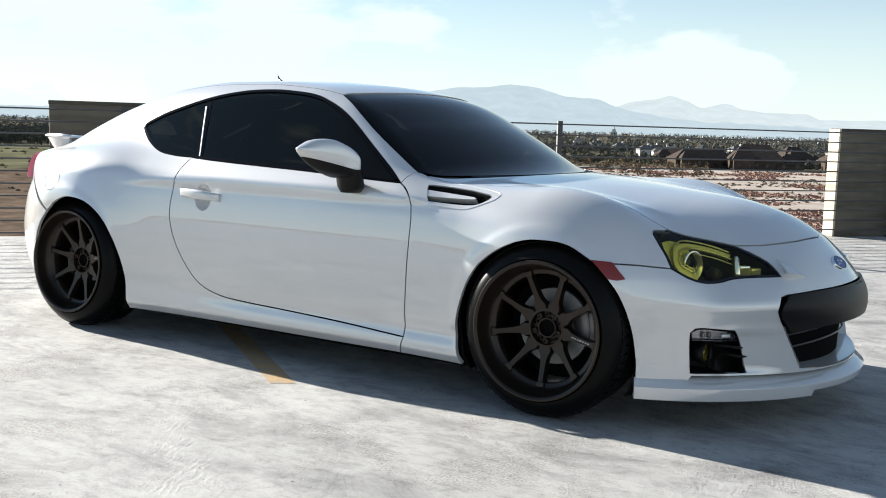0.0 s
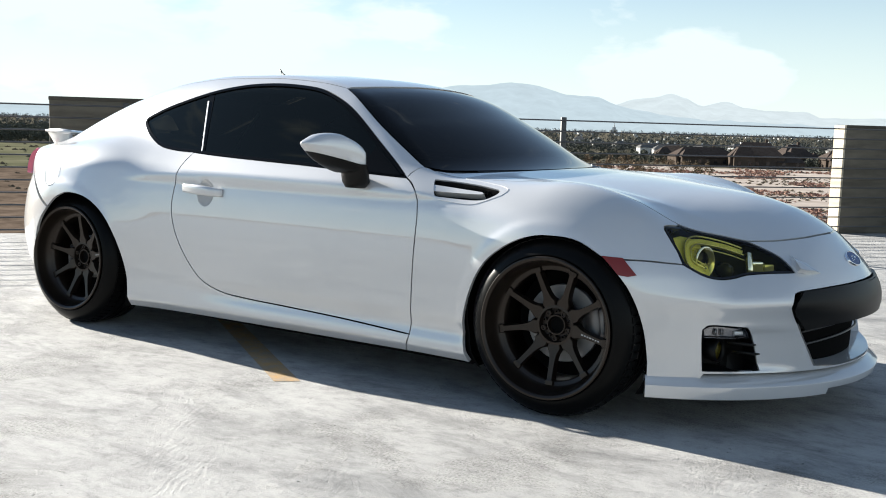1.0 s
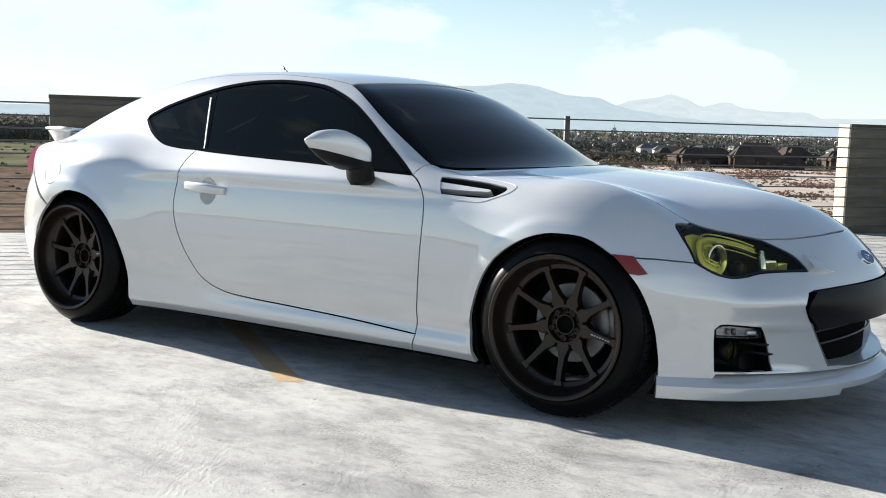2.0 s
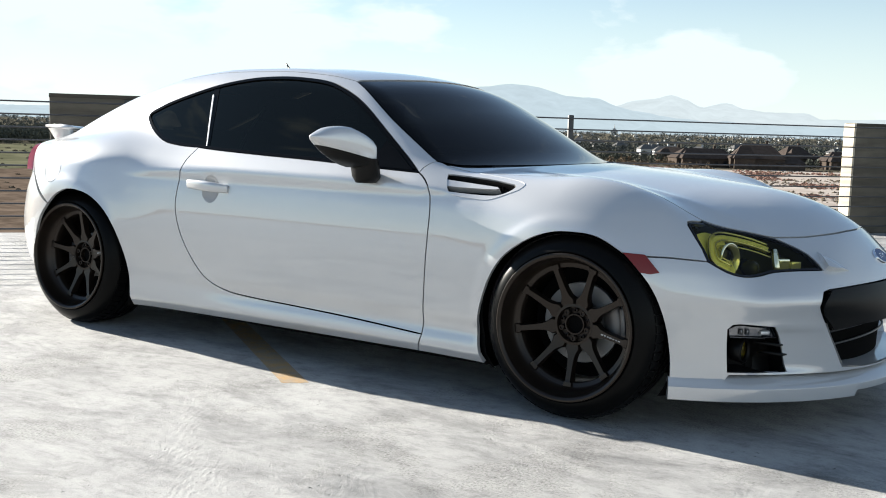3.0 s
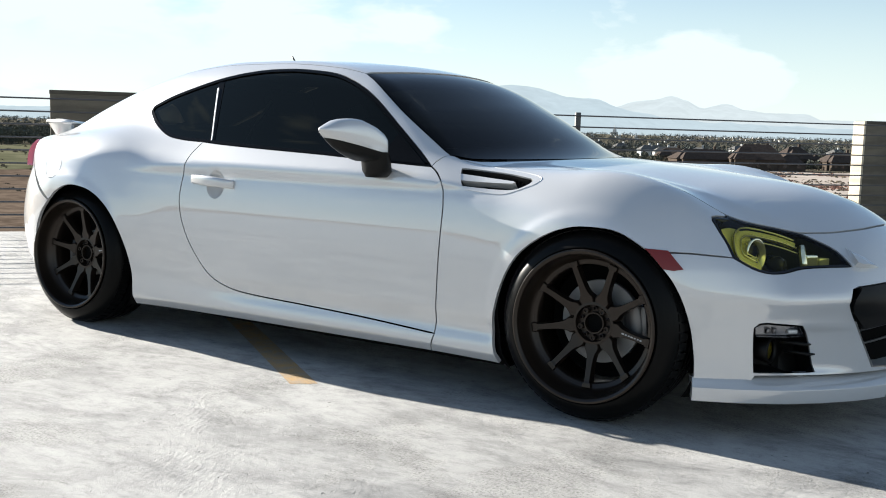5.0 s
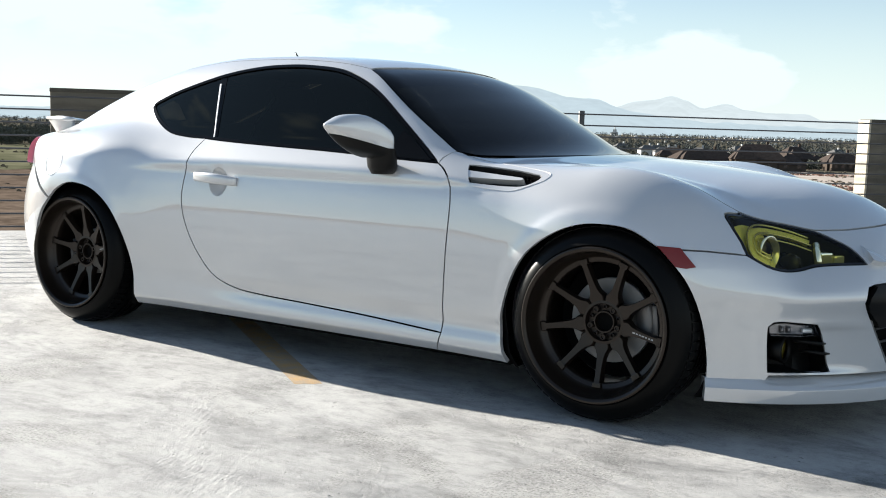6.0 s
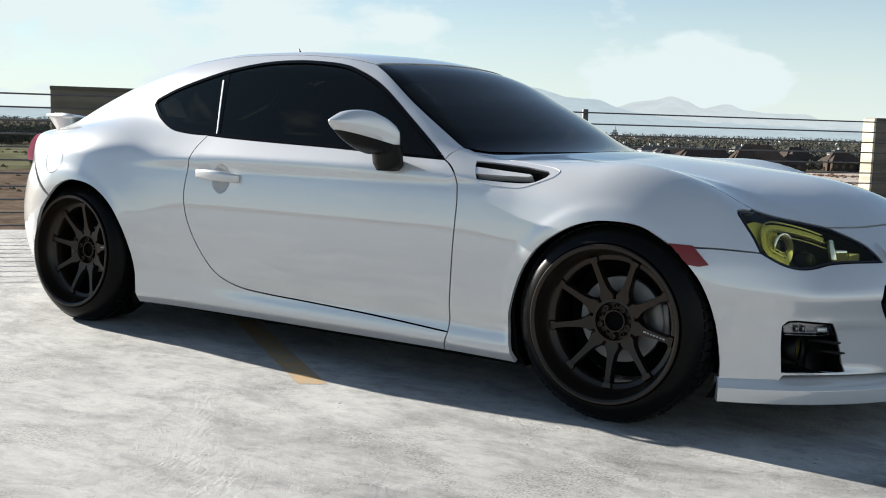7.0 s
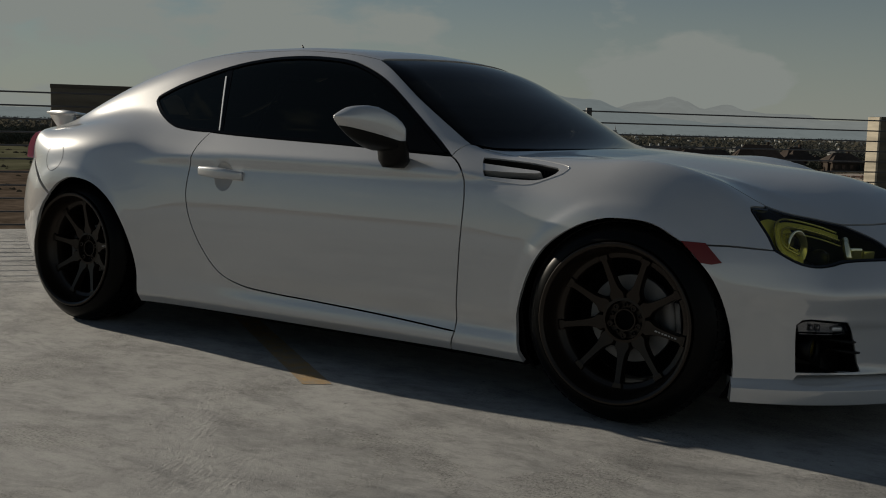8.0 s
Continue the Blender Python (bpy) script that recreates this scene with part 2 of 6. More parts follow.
WELL = Mat("wheel_well_liner", (0.006, 0.006, 0.006), 0.95, Specular_IOR_Level=0.02).m

# ---- small tools ----


def part(name, bm, material, parent=None, label="", smooth=True):
    """Links a bmesh as one mesh object, under a thing or a part."""
    me = bpy.data.meshes.new(name)
    bm.to_mesh(me)
    bm.free()
    me.materials.append(material)
    if smooth:
        me.shade_smooth()
    ob = new(name, me)
    if parent:
        ob.parent = parent
    if label:
        ob["label"] = label
    return ob


def empty(name, at=(0, 0, 0)):
    ob = new(name)
    ob.location = at
    ob.empty_display_size = 0.2
    return ob


def box(bm, size, m=Matrix(), bevel=0.0):
    r = bmesh.ops.create_cube(bm, size=1.0, matrix=m @ Matrix.Diagonal((*size, 1)))
    if bevel:
        edges = {e for v in r["verts"] for e in v.link_edges}
        bmesh.ops.bevel(bm, geom=list(edges), offset=bevel, segments=2, affect="EDGES", profile=0.5)
    return bm


def lathe(bm, profile, count, m=Matrix(), closed=False):
    """Turns (radius, along) points about the local y axis."""
    rings = []
    for r, a in profile:
        rings.append([bm.verts.new(m @ Vector((r * math.cos(2 * math.pi * k / count), a, r * math.sin(2 * math.pi * k / count)))) for k in range(count)])
    pairs = list(zip(rings, rings[1:])) + ([(rings[-1], rings[0])] if closed else [])
    for a, b in pairs:
        for k in range(count):
            bm.faces.new((a[k], b[k], b[(k + 1) % count], a[(k + 1) % count]))
    return bm


def tube(bm, points, radius, sides=8):
    """A round bar along a line of points; radius: a number, or one for each point."""
    pts = [Vector(p) for p in points]
    rings = []
    for n, p in enumerate(pts):
        d = (pts[min(n + 1, len(pts) - 1)] - pts[max(n - 1, 0)]).normalized()
        u = d.orthogonal().normalized() if n == 0 else (u - d * u.dot(d)).normalized()
        v = d.cross(u)
        r = radius[n] if isinstance(radius, (list, tuple)) else radius
        rings.append([bm.verts.new(p + r * (u * math.cos(2 * math.pi * k / sides) + v * math.sin(2 * math.pi * k / sides))) for k in range(sides)])
    for a, b in zip(rings, rings[1:]):
        for k in range(sides):
            bm.faces.new((a[k], a[(k + 1) % sides], b[(k + 1) % sides], b[k]))
    bm.faces.new(rings[0][::-1])
    bm.faces.new(rings[-1])
    return bm


def finish(bm):
    bmesh.ops.recalc_face_normals(bm, faces=bm.faces)
    return bm

# ---- the car's body as one smooth closed form: inside is negative ----


def spline(points):
    """A smooth function through (x, y) points, monotone between them, flat beyond its ends."""
    px, py = np.array(points, float).T
    d = np.diff(py) / np.diff(px)
    m = np.zeros(len(px))
    m[1:-1] = np.where(d[:-1] * d[1:] > 0, 2 * d[:-1] * d[1:] / (d[:-1] + d[1:] + 1e-12), 0)
    m[0], m[-1] = d[0], d[-1]

    def value(x):
        x = np.clip(x, px[0], px[-1])
        i = np.clip(np.searchsorted(px, x) - 1, 0, len(px) - 2)
        h = px[i + 1] - px[i]
        t = (x - px[i]) / h
        return (
            (2 * t**3 - 3 * t**2 + 1) * py[i]
            + (t**3 - 2 * t**2 + t) * h * m[i]
            + (3 * t**2 - 2 * t**3) * py[i + 1]
            + (t**3 - t**2) * h * m[i + 1]
        )

    return value


def smax(a, b, k):
    h = np.maximum(k - np.abs(a - b), 0) / k
    return np.maximum(a, b) + h * h * k * 0.25


def smin(a, b, k):
    return -smax(-a, -b, k)


def bell(x, c, w):
    return np.exp(-(((x - c) / w) ** 2))


WHEEL_X, WHEEL_Z = 1.285, 0.318
hood_line = spline([(-2.1, 0.86), (-1.9, 0.88), (-1.5, 0.915), (-1.1, 0.952), (-0.8, 0.922), (-0.5, 0.888), (0.5, 0.86), (0.9, 0.845), (1.2, 0.825), (1.5, 0.797), (1.7, 0.775), (1.87, 0.732), (2.0, 0.665), (2.1, 0.575), (2.2, 0.46)])
crown = spline([(-2.1, 0.12), (0.6, 0.08), (1.2, 0.10), (1.5, 0.21), (1.62, 0.32), (1.75, 0.50), (1.87, 0.66), (2.2, 0.75)])
roof_line = spline([(-3.2, -1.5), (-2.25, 0.57), (-2.0, 0.78), (-1.8, 0.89), (-1.5, 1.025), (-1.2, 1.130), (-0.9, 1.198), (-0.6, 1.226), (-0.3, 1.229), (0.0, 1.211), (0.25, 1.163), (0.5, 1.048), (0.75, 0.908), (0.93, 0.805), (1.15, 0.66), (3.2, -1.5)])
plan = spline([(-2.2, 0.60), (-2.0, 0.72), (-1.75, 0.824), (-1.5, 0.855), (-1.2, 0.856), (-0.8, 0.845), (-0.3, 0.835), (0.25, 0.837), (0.6, 0.838), (0.9, 0.842), (1.2, 0.864), (1.4, 0.866), (1.55, 0.845), (1.75, 0.80), (2.0, 0.74), (2.3, 0.64)])
lean_in = spline([(0.05, 0.085), (0.10, 0.056), (0.14, 0.030), (0.175, 0.0115), (0.212, 0.0115), (0.250, 0.0125), (0.32, 0.009), (0.42, 0.0025), (0.50, 0.0), (0.58, 0.003), (0.66, 0.011), (0.74, 0.024), (0.82, 0.044), (0.90, 0.075), (1.05, 0.16)])
nose_line = spline([(0.05, 2.12), (0.12, 2.165), (0.20, 2.17), (0.30, 2.175), (0.40, 2.195), (0.47, 2.20), (0.52, 2.19), (0.56, 2.165), (0.62, 2.112), (0.70, 2.045), (0.85, 1.95)])
tail_line = spline([(0.05, 1.86), (0.15, 1.93), (0.30, 2.06), (0.45, 2.09), (0.60, 2.06), (0.72, 2.01), (0.85, 2.01), (0.93, 1.99)])
sweep = spline([(-3.0, -0.35), (-1.2, -0.30), (-0.5, -0.05), (0.1, 0.22), (3.0, 0.24)])
cabin_plan = spline([(-2.1, 0.55), (-1.6, 0.66), (-1.2, 0.73), (-0.8, 0.765), (-0.3, 0.775), (0.2, 0.775), (0.6, 0.765), (0.9, 0.755), (1.1, 0.74)])


bonnet_ridge = spline([(0.8, 0.60), (1.1, 0.575), (1.35, 0.545), (1.6, 0.49), (1.85, 0.40), (2.05, 0.29), (2.3, 0.2)])


def form(x, y, z):
    """Below zero inside the car's outer skin, about in metres."""
    s = np.sqrt(y * y + 1e-6)
    # sides, with the flares over the wheels
    w = plan(x) - lean_in(z)
    # the hollow over the sill runs out before the rear wheel
    w = w - 0.0125 * bell(z, 0.246, 0.040) / (1 + np.exp((-0.42 - x) / 0.09))
    rf = np.hypot(x - WHEEL_X, z - WHEEL_Z)
    rr = np.hypot(x + WHEEL_X, z - WHEEL_Z)
    w = w + 0.004 * bell(rf, 0.33, 0.16) + 0.020 * bell(rr, 0.33, 0.16)
    w = w + 0.048 * bell(x, -1.19, 0.37) * bell(np.maximum(z, 0.755), 0.755, 0.15) / (1 + np.exp((0.38 - z) / 0.05))
    w = w + 0.0055 / (1 + np.exp((rf - 0.378) / 0.008)) + 0.0065 / (1 + np.exp((rr - 0.376) / 0.008))
    side = s - w
    # bonnet, wings and rear deck
    top = hood_line(x) - crown(x) * s * s
    top = top + 0.058 * bell(x, 1.45, 0.32) * bell(s, 0.69, 0.12)
    # a ridge along each side of the bonnet, drawing together towards the nose
    top = top + 0.017 * np.exp(-np.sqrt((s - bonnet_ridge(x)) ** 2 + 0.012**2) / 0.10) * bell(x, 1.50, 0.42)
    low = smax(side, z - top, 0.11)
    # nose and tail
    shelf = 0.013 * bell(z, 0.455, 0.028) * bell(s, 0.58, 0.22) - 0.012 * bell(z, 0.388, 0.04) * bell(s, 0.58, 0.22)
    # the wedge pressed in between the fog lamp and the grille
    dent = 0.020 / (1 + np.exp((z - 0.350) / 0.005)) / (1 + np.exp((0.214 - z) / 0.005)) * np.clip((s - 0.43) / 0.14, 0, 1) / (1 + np.exp((s - 0.612) / 0.007))
    front = x - (nose_line(z) - 0.62 * s * s - 0.36 * s**4 + shelf - dent)
    back = -x - (tail_line(z) - 0.34 * s * s - 0.5 * s**6)
    low = smax(low, front * 0.9, 0.07)
    low = smax(low, back, 0.10)
    # cabin
    wide = s - (cabin_plan(x) - 0.60 * (z - 0.83) - 0.10 * (z - 0.83) ** 2)
    lid = z - (roof_line(x + sweep(x) * s * s) - 0.09 * s * s)
    cabin = smax(smax(wide * 0.86, lid * 0.9, 0.07), 0.76 - z, 0.02)
    return smin(low, cabin, 0.05)


def slope(p, e=4e-4):
    """Unit normals of the form at points (n, 3)."""
    g = np.stack([form(*(p + d).T) - form(*(p - d).T) for d in np.eye(3) * e], 1)
    return g / (np.linalg.norm(g, axis=1, keepdims=True) + 1e-12)


def first_hit(start, way, reach, steps=110):
    """The first point of the skin along rays (n, 3), vectorised."""
    t0 = np.zeros(len(start))
    found = np.full(len(start), reach)
    before = np.zeros(len(start))
    done = np.zeros(len(start), bool)
    for k in range(1, steps + 1):
        t = reach * k / steps
        inside = form(*(start + way * t).T) < 0
        fresh = inside & ~done
        found[fresh], before[fresh] = t, reach * (k - 1) / steps
        done |= inside
    a, b = before.copy(), found.copy()
    for _ in range(22):
        m = (a + b) / 2
        inside = form(*(start + way * m[:, None]).T) < 0
        b, a = np.where(inside, m, b), np.where(inside, a, m)
    return start + way * b[:, None]

# ---- the place: parking deck, cable fence, plain, town and mountains ----
# the fence runs along the deck's edge, at 50 degrees to the car
FENCE_O, FENCE_DIR = Vector((-4.4, 0.93, 0)), Vector((5.05, 6.07, 0)).normalized()
FENCE_OUT = Vector((-FENCE_DIR.y, FENCE_DIR.x, 0))
FENCE_ANGLE = math.degrees(math.atan2(FENCE_DIR.y, FENCE_DIR.x))


def on_fence(along, out=0.0, z=0.0):
    return FENCE_O + FENCE_DIR * along + FENCE_OUT * out + Vector((0, 0, z))


def fence_pose(along, out=0.0, z=0.0):
    p = on_fence(along, out, z)
    return pose(p.x, p.y, p.z, 0, 0, FENCE_ANGLE)


def parking_deck():
    bm = bmesh.new()
    a, b = on_fence(-40, 0.45), on_fence(45, 0.45)
    inward = -FENCE_OUT * 45
    corners = [a, b, b + inward, a + inward]
    top = [bm.verts.new(c) for c in corners]
    low = [bm.verts.new(c - Vector((0, 0, 0.5))) for c in corners]
    bm.faces.new(top[::-1])
    bm.faces.new(low)
    for k in range(4):
        bm.faces.new((top[k], top[(k + 1) % 4], low[(k + 1) % 4], low[k]))
    return tagged(part("floor", finish(bm), DECK, smooth=False), "worn pale concrete deck of a parking garage", "floor", kind="structure")


def yellow_line():
    bm = bmesh.new()
    # a worn stripe that ends beside the car, its end cut along the car
    near = [Vector((0.304, -1.021)), Vector((0.225, -1.085))]
    way = Vector((-0.64, 0.45)).normalized()
    ring = [near[0], near[0] + way * 4.2, near[1] + way * 4.2, near[1]]
    verts = [bm.verts.new((p.x, p.y, 0.0012)) for p in ring]
    bm.faces.new(verts)
    bmesh.ops.recalc_face_normals(bm, faces=bm.faces)
    return tagged(part("parking_line", bm, YELLOW, smooth=False), "faded yellow painted line on the concrete deck", "marking", kind="structure")


def cable_fence():
    fence = tagged(empty("cable_fence", on_fence(0)), "steel cable guard fence along the deck edge", "fence")
    inv = Matrix.Translation(-fence.location)
    for along in (-6.83, -2.97, 0.89, 4.75, 8.61, 12.47):
        bm = bmesh.new()
        box(bm, (0.05, 0.035, 1.105), inv @ fence_pose(along, 0.0, 0.5525), 0.006)
        box(bm, (0.11, 0.11, 0.012), inv @ fence_pose(along, 0.0, 0.006))
        part("post", bm, STEEL, fence)
    for k in range(11):
        z = 1.075 - 0.0993 * k
        bm = bmesh.new()
        tube(bm, [inv @ on_fence(a, -0.03, z) for a in np.linspace(-14, 18, 17)], 0.0065, 6)
        part("cable", bm, CABLE, fence)
    return fence


def concrete_panel(name, start, end, height, label):
    """A precast panel behind the fence, with shallow board marks and a cap edge."""
    thing = tagged(empty(name, on_fence(start, 0.14)), label, "wall", kind="structure")
    inv = Matrix.Translation(-thing.location)
    bm = bmesh.new()
    mid, length = (start + end) / 2, end - start
    box(bm, (length, 0.16, height), inv @ fence_pose(mid, 0.14, height / 2), 0.012)
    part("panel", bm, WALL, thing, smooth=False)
    bm = bmesh.new()
    box(bm, (length + 0.006, 0.172, 0.032), inv @ fence_pose(mid, 0.14, height - 0.016), 0.006)
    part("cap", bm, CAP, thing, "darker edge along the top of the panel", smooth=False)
    for along in (start + 0.9, end - 0.75):
        bm = bmesh.new()
        box(bm, (0.075, 0.012, height - 0.06), inv @ fence_pose(along, 0.056, height / 2 - 0.02), 0.004)
        part("stiffener", bm, CAP, thing, "dark upright strip on the panel", smooth=False)
    for course in (0.28, 0.56, 0.84):
        bm = bmesh.new()
        box(bm, (length - 0.02, 0.006, 0.012), inv @ fence_pose(mid, 0.0585, course), 0.002)
        part("board_mark", bm, WALL, thing, smooth=False)
    return thing


parking_deck()
yellow_line()
cable_fence()
concrete_panel("wall_left", 0.30, 3.2, 1.145, "weathered dark concrete parapet panel behind the cables")
concrete_panel("wall_right", 7.93, 10.8, 1.118, "weathered dark concrete parapet panel behind the cables")


def sunlit_wall_end():
    bm = bmesh.new()
    # a thin slab added over the panel's end, coloured as if sunlit
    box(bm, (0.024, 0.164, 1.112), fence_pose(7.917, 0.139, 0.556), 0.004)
    return tagged(part("column", bm, SUNLIT_CONCRETE, smooth=False), "thin slab on the parapet's end, paled to look sunlit", "column", kind="structure")


sunlit_wall_end()

GROUND_Z = -10.5


def plain():
    bm = bmesh.new()
    bmesh.ops.create_grid(bm, x_segments=40, y_segments=40, size=4600)
    for v in bm.verts:
        v.co.z = GROUND_Z
    return tagged(part("ground", bm, PLAIN, smooth=False), "dry brown plain reaching the mountains", "ground", kind="structure")


plain()
# directions over the plain are told from the camera's first place: u to its right, d ahead
EYE0 = Vector((2.75, -3.9, 0))
AHEAD, RIGHT = Vector((-0.540, 0.842, 0)), Vector((0.842, 0.540, 0))


def afar(u, d, z=GROUND_Z):
    """A place d metres ahead and u * d to the right."""
    d = d * 1.157
    p = EYE0 + AHEAD * d + RIGHT * (u * 0.865 * d)
    return Vector((p.x, p.y, z))


def ridge(name, far, height, colour, seed, label):
    """A mountain chain: a wide strip whose crest rises and falls."""
    bm = bmesh.new()
    cols, rows = 420, 13
    grid = []
    for i in range(cols):
        u = -1.3 + 2.6 * i / (cols - 1)
        crest = height(u) + 15.5 + far * 0.0022 * noise.fractal(Vector((u * 30, seed, 0)), 0.9, 2.0, 7)
        line = []
        for j in range(rows):
            t = j / (rows - 1)
            rough = far * 0.006 * noise.fractal(Vector((u * 46, seed + 3 + t * 3.5, t)), 0.85, 2.1, 6) * math.sin(math.pi * t)
            p = afar(u, far - 500 * (1 - t))
            line.append(bm.verts.new((p.x, p.y, GROUND_Z - 5 + max(crest, 2) * t**0.85 + rough)))
        grid.append(line)
    for a, b in zip(grid, grid[1:]):
        for j in range(rows - 1):
            bm.faces.new((a[j], b[j], b[j + 1], a[j + 1]))
    # distance haze is put into a pale colour that glows by itself
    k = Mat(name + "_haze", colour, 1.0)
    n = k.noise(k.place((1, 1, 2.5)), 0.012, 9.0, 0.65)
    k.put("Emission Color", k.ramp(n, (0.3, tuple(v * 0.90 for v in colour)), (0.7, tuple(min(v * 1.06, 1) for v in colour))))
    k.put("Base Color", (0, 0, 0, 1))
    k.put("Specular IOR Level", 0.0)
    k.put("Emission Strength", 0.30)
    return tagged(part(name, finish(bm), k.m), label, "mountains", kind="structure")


# height of each crest, by bearing
range_far = spline([(-1.3, 20), (-0.503, 10), (-0.122, 66.8), (0.132, 88.9), (0.19, 107), (0.214, 131), (0.234, 140), (0.25, 152), (0.268, 137), (0.288, 108), (0.298, 116), (0.316, 128), (0.334, 106), (0.373, 100), (0.402, 96), (0.421, 69), (0.45, 77), (0.488, 74), (1.3, 50)])
range_near = spline([(-1.3, 20), (-0.503, 34), (-0.44, 30), (-0.312, 42), (-0.186, 86), (-0.058, 119), (0.024, 148), (0.085, 163), (0.107, 150), (0.132, 129), (0.151, 120), (0.17, 122), (0.186, 100), (0.202, 82), (0.228, 67), (0.272, 50), (0.335, 39), (0.418, 34), (0.488, 28), (1.3, 20)])


def reflected_parapet():
    """A parapet on the deck's other edge, added unseen behind the camera for reflections."""
    bm = bmesh.new()
    box(bm, (85, 0.2, 1.1), fence_pose(2.5, -44.4, 0.55), 0.02)
    return tagged(part("wall_far", bm, WALL, smooth=False), "concrete parapet added out of view for the car's reflections", "wall", kind="structure")


reflected_parapet()
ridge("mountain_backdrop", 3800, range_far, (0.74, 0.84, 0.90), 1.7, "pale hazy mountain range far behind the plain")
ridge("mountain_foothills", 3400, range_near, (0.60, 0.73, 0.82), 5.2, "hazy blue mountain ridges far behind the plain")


# ---- what lies beyond the deck: brush, fields, trees, houses, town ----
def leaf_material(name, dark, light, scale=0.4):
    k = Mat(name, rough=0.9, Specular_IOR_Level=0.0)
    g = k.n.new("ShaderNodeNewGeometry")
    c = k.ramp(g.outputs["Random Per Island"], (0.0, dark), (1.0, light))
    c = k.mix(0.5, c, k.ramp(k.noise(k.place(), scale, 4.0), (0.3, dark), (0.7, light)))
    k.put("Base Color", c)
    return k.m


BRUSH_RED = leaf_material("red_brush", (0.22, 0.135, 0.108), (0.34, 0.215, 0.175))
BRUSH_DRY = leaf_material("dry_brush", (0.12, 0.100, 0.075), (0.22, 0.185, 0.140))
LEAVES = leaf_material("tree_leaves", (0.070, 0.074, 0.060), (0.100, 0.104, 0.086), 0.05)
AUTUMN = leaf_material("autumn_leaves", (0.10, 0.078, 0.055), (0.17, 0.130, 0.090), 0.05)
# far leaves are greyed: the haze of distance is in their colour
LEAVES_HAZED = leaf_material("hazed_leaves", (0.068, 0.074, 0.070), (0.092, 0.100, 0.096), 0.02)


def soil(name, a, b, scale):
    k = Mat(name, rough=1.0, Specular_IOR_Level=0.0)
    n = k.noise(k.place(), scale, 8.0, 0.65, 0.4)
    k.put("Base Color", k.ramp(n, (0.32, a), (0.68, b)))
    return k.m


SAND = soil("pale_sand", (0.26, 0.22, 0.195), (0.42, 0.375, 0.335), 0.16)
GRASS = soil("olive_field", (0.055, 0.058, 0.034), (0.15, 0.145, 0.095), 0.08)
DIRT = soil("brown_dirt", (0.060, 0.045, 0.034), (0.155, 0.118, 0.092), 0.35)


def patch(name, us, ds, material, label, lift=0.06):
    """A stretch of ground with an uneven border, between two bearings and two distances."""
    rng = random.Random(name)
    bm = bmesh.new()
    ring = []
    for k in range(24):
        u = us[0] + (us[1] - us[0]) * k / 23
        ring.append((u, ds[0] * (1 + 0.05 * (rng.random() - 0.5))))
    for k in range(24):
        u = us[1] + (us[0] - us[1]) * k / 23
        ring.append((u, ds[1] * (1 + 0.08 * (rng.random() - 0.5))))
    verts = [bm.verts.new(afar(u, d, GROUND_Z + lift)) for u, d in ring]
    face = bm.faces.new(verts)
    bmesh.ops.triangulate(bm, faces=[face])
    bmesh.ops.recalc_face_normals(bm, faces=bm.faces)
    for f in bm.faces:
        if f.normal.z < 0:
            f.normal_flip()
    return tagged(part(name, bm, material, smooth=False), label, "ground", kind="structure")


WEEDS = soil("weedy_land", (0.055, 0.052, 0.040), (0.14, 0.125, 0.095), 0.02)
patch("far_land", (-0.95, 0.80), (268, 3350), WEEDS, "dull olive-brown land under the distant town", 0.04)
patch("sand_flat", (-0.20, 0.75), (70, 285), SAND, "pale sandy ground with scattered brush")
patch("dirt_lot", (-0.95, -0.33), (60, 185), DIRT, "bare brown dirt ground")
patch("olive_field", (-0.95, -0.30), (185, 330), GRASS, "dull green field with dry patches", 0.09)


def tufts(name, places, material, label, category, blades=14):
    """Low ragged plants: short blades fanned out round each place (x, y, z, size)."""
    rng = np.random.default_rng(len(places) + blades)
    v, f = [], []
    for x, y, z, size in places:
        n = blades
        a = rng.uniform(0, 2 * math.pi, n)
        r = rng.uniform(0.1, 1.0, n) * size
        h = rng.uniform(0.35, 1.0, n) * size * 0.62
        w = rng.uniform(0.18, 0.42, n) * size
        for k in range(n):
            c, s = math.cos(a[k]), math.sin(a[k])
            px, py = x + r[k] * c * 0.8, y + r[k] * s * 0.8
            b = len(v)
            hz = h[k] * (1.15 - 0.6 * r[k] / size)
            v += [(px - s * w[k], py + c * w[k], z), (px + s * w[k], py - c * w[k], z), (px + s * w[k] * 0.7 + c * w[k] * 0.4, py - c * w[k] * 0.7, z + hz), (px - s * w[k] * 0.6 + c * w[k] * 0.5, py + c * w[k] * 0.6, z + hz * 0.9)]
            f.append((b, b + 1, b + 2, b + 3))
    me = bpy.data.meshes.new(name)
    me.from_pydata(v, [], f)
    me.materials.append(material)
    return tagged(new(name, me), label, category, kind="stuff")


def scatter(seed, count, us, ds, size, bands=0.0):
    """Places in clusters over the plain."""
    rng = random.Random(seed)
    got = []
    while len(got) < count:
        u, d = rng.uniform(*us), rng.uniform(*ds)
        p = afar(u, d)
        if noise.noise(Vector((p.x * 0.045, p.y * 0.045, seed))) + 0.6 * noise.noise(Vector((u * 6, d * 0.11, seed + 7))) > bands:
            got.append((p.x, p.y, GROUND_Z + 0.05, size * rng.uniform(0.4, 1.3) * (0.6 + 0.4 * d / ds[1])))
    return got


tufts("red_brush", scatter(3, 7500, (-0.2, 0.7), (92, 285), 0.75, 0.10), BRUSH_RED, "reddish brown brush on the sandy flat", "brush")
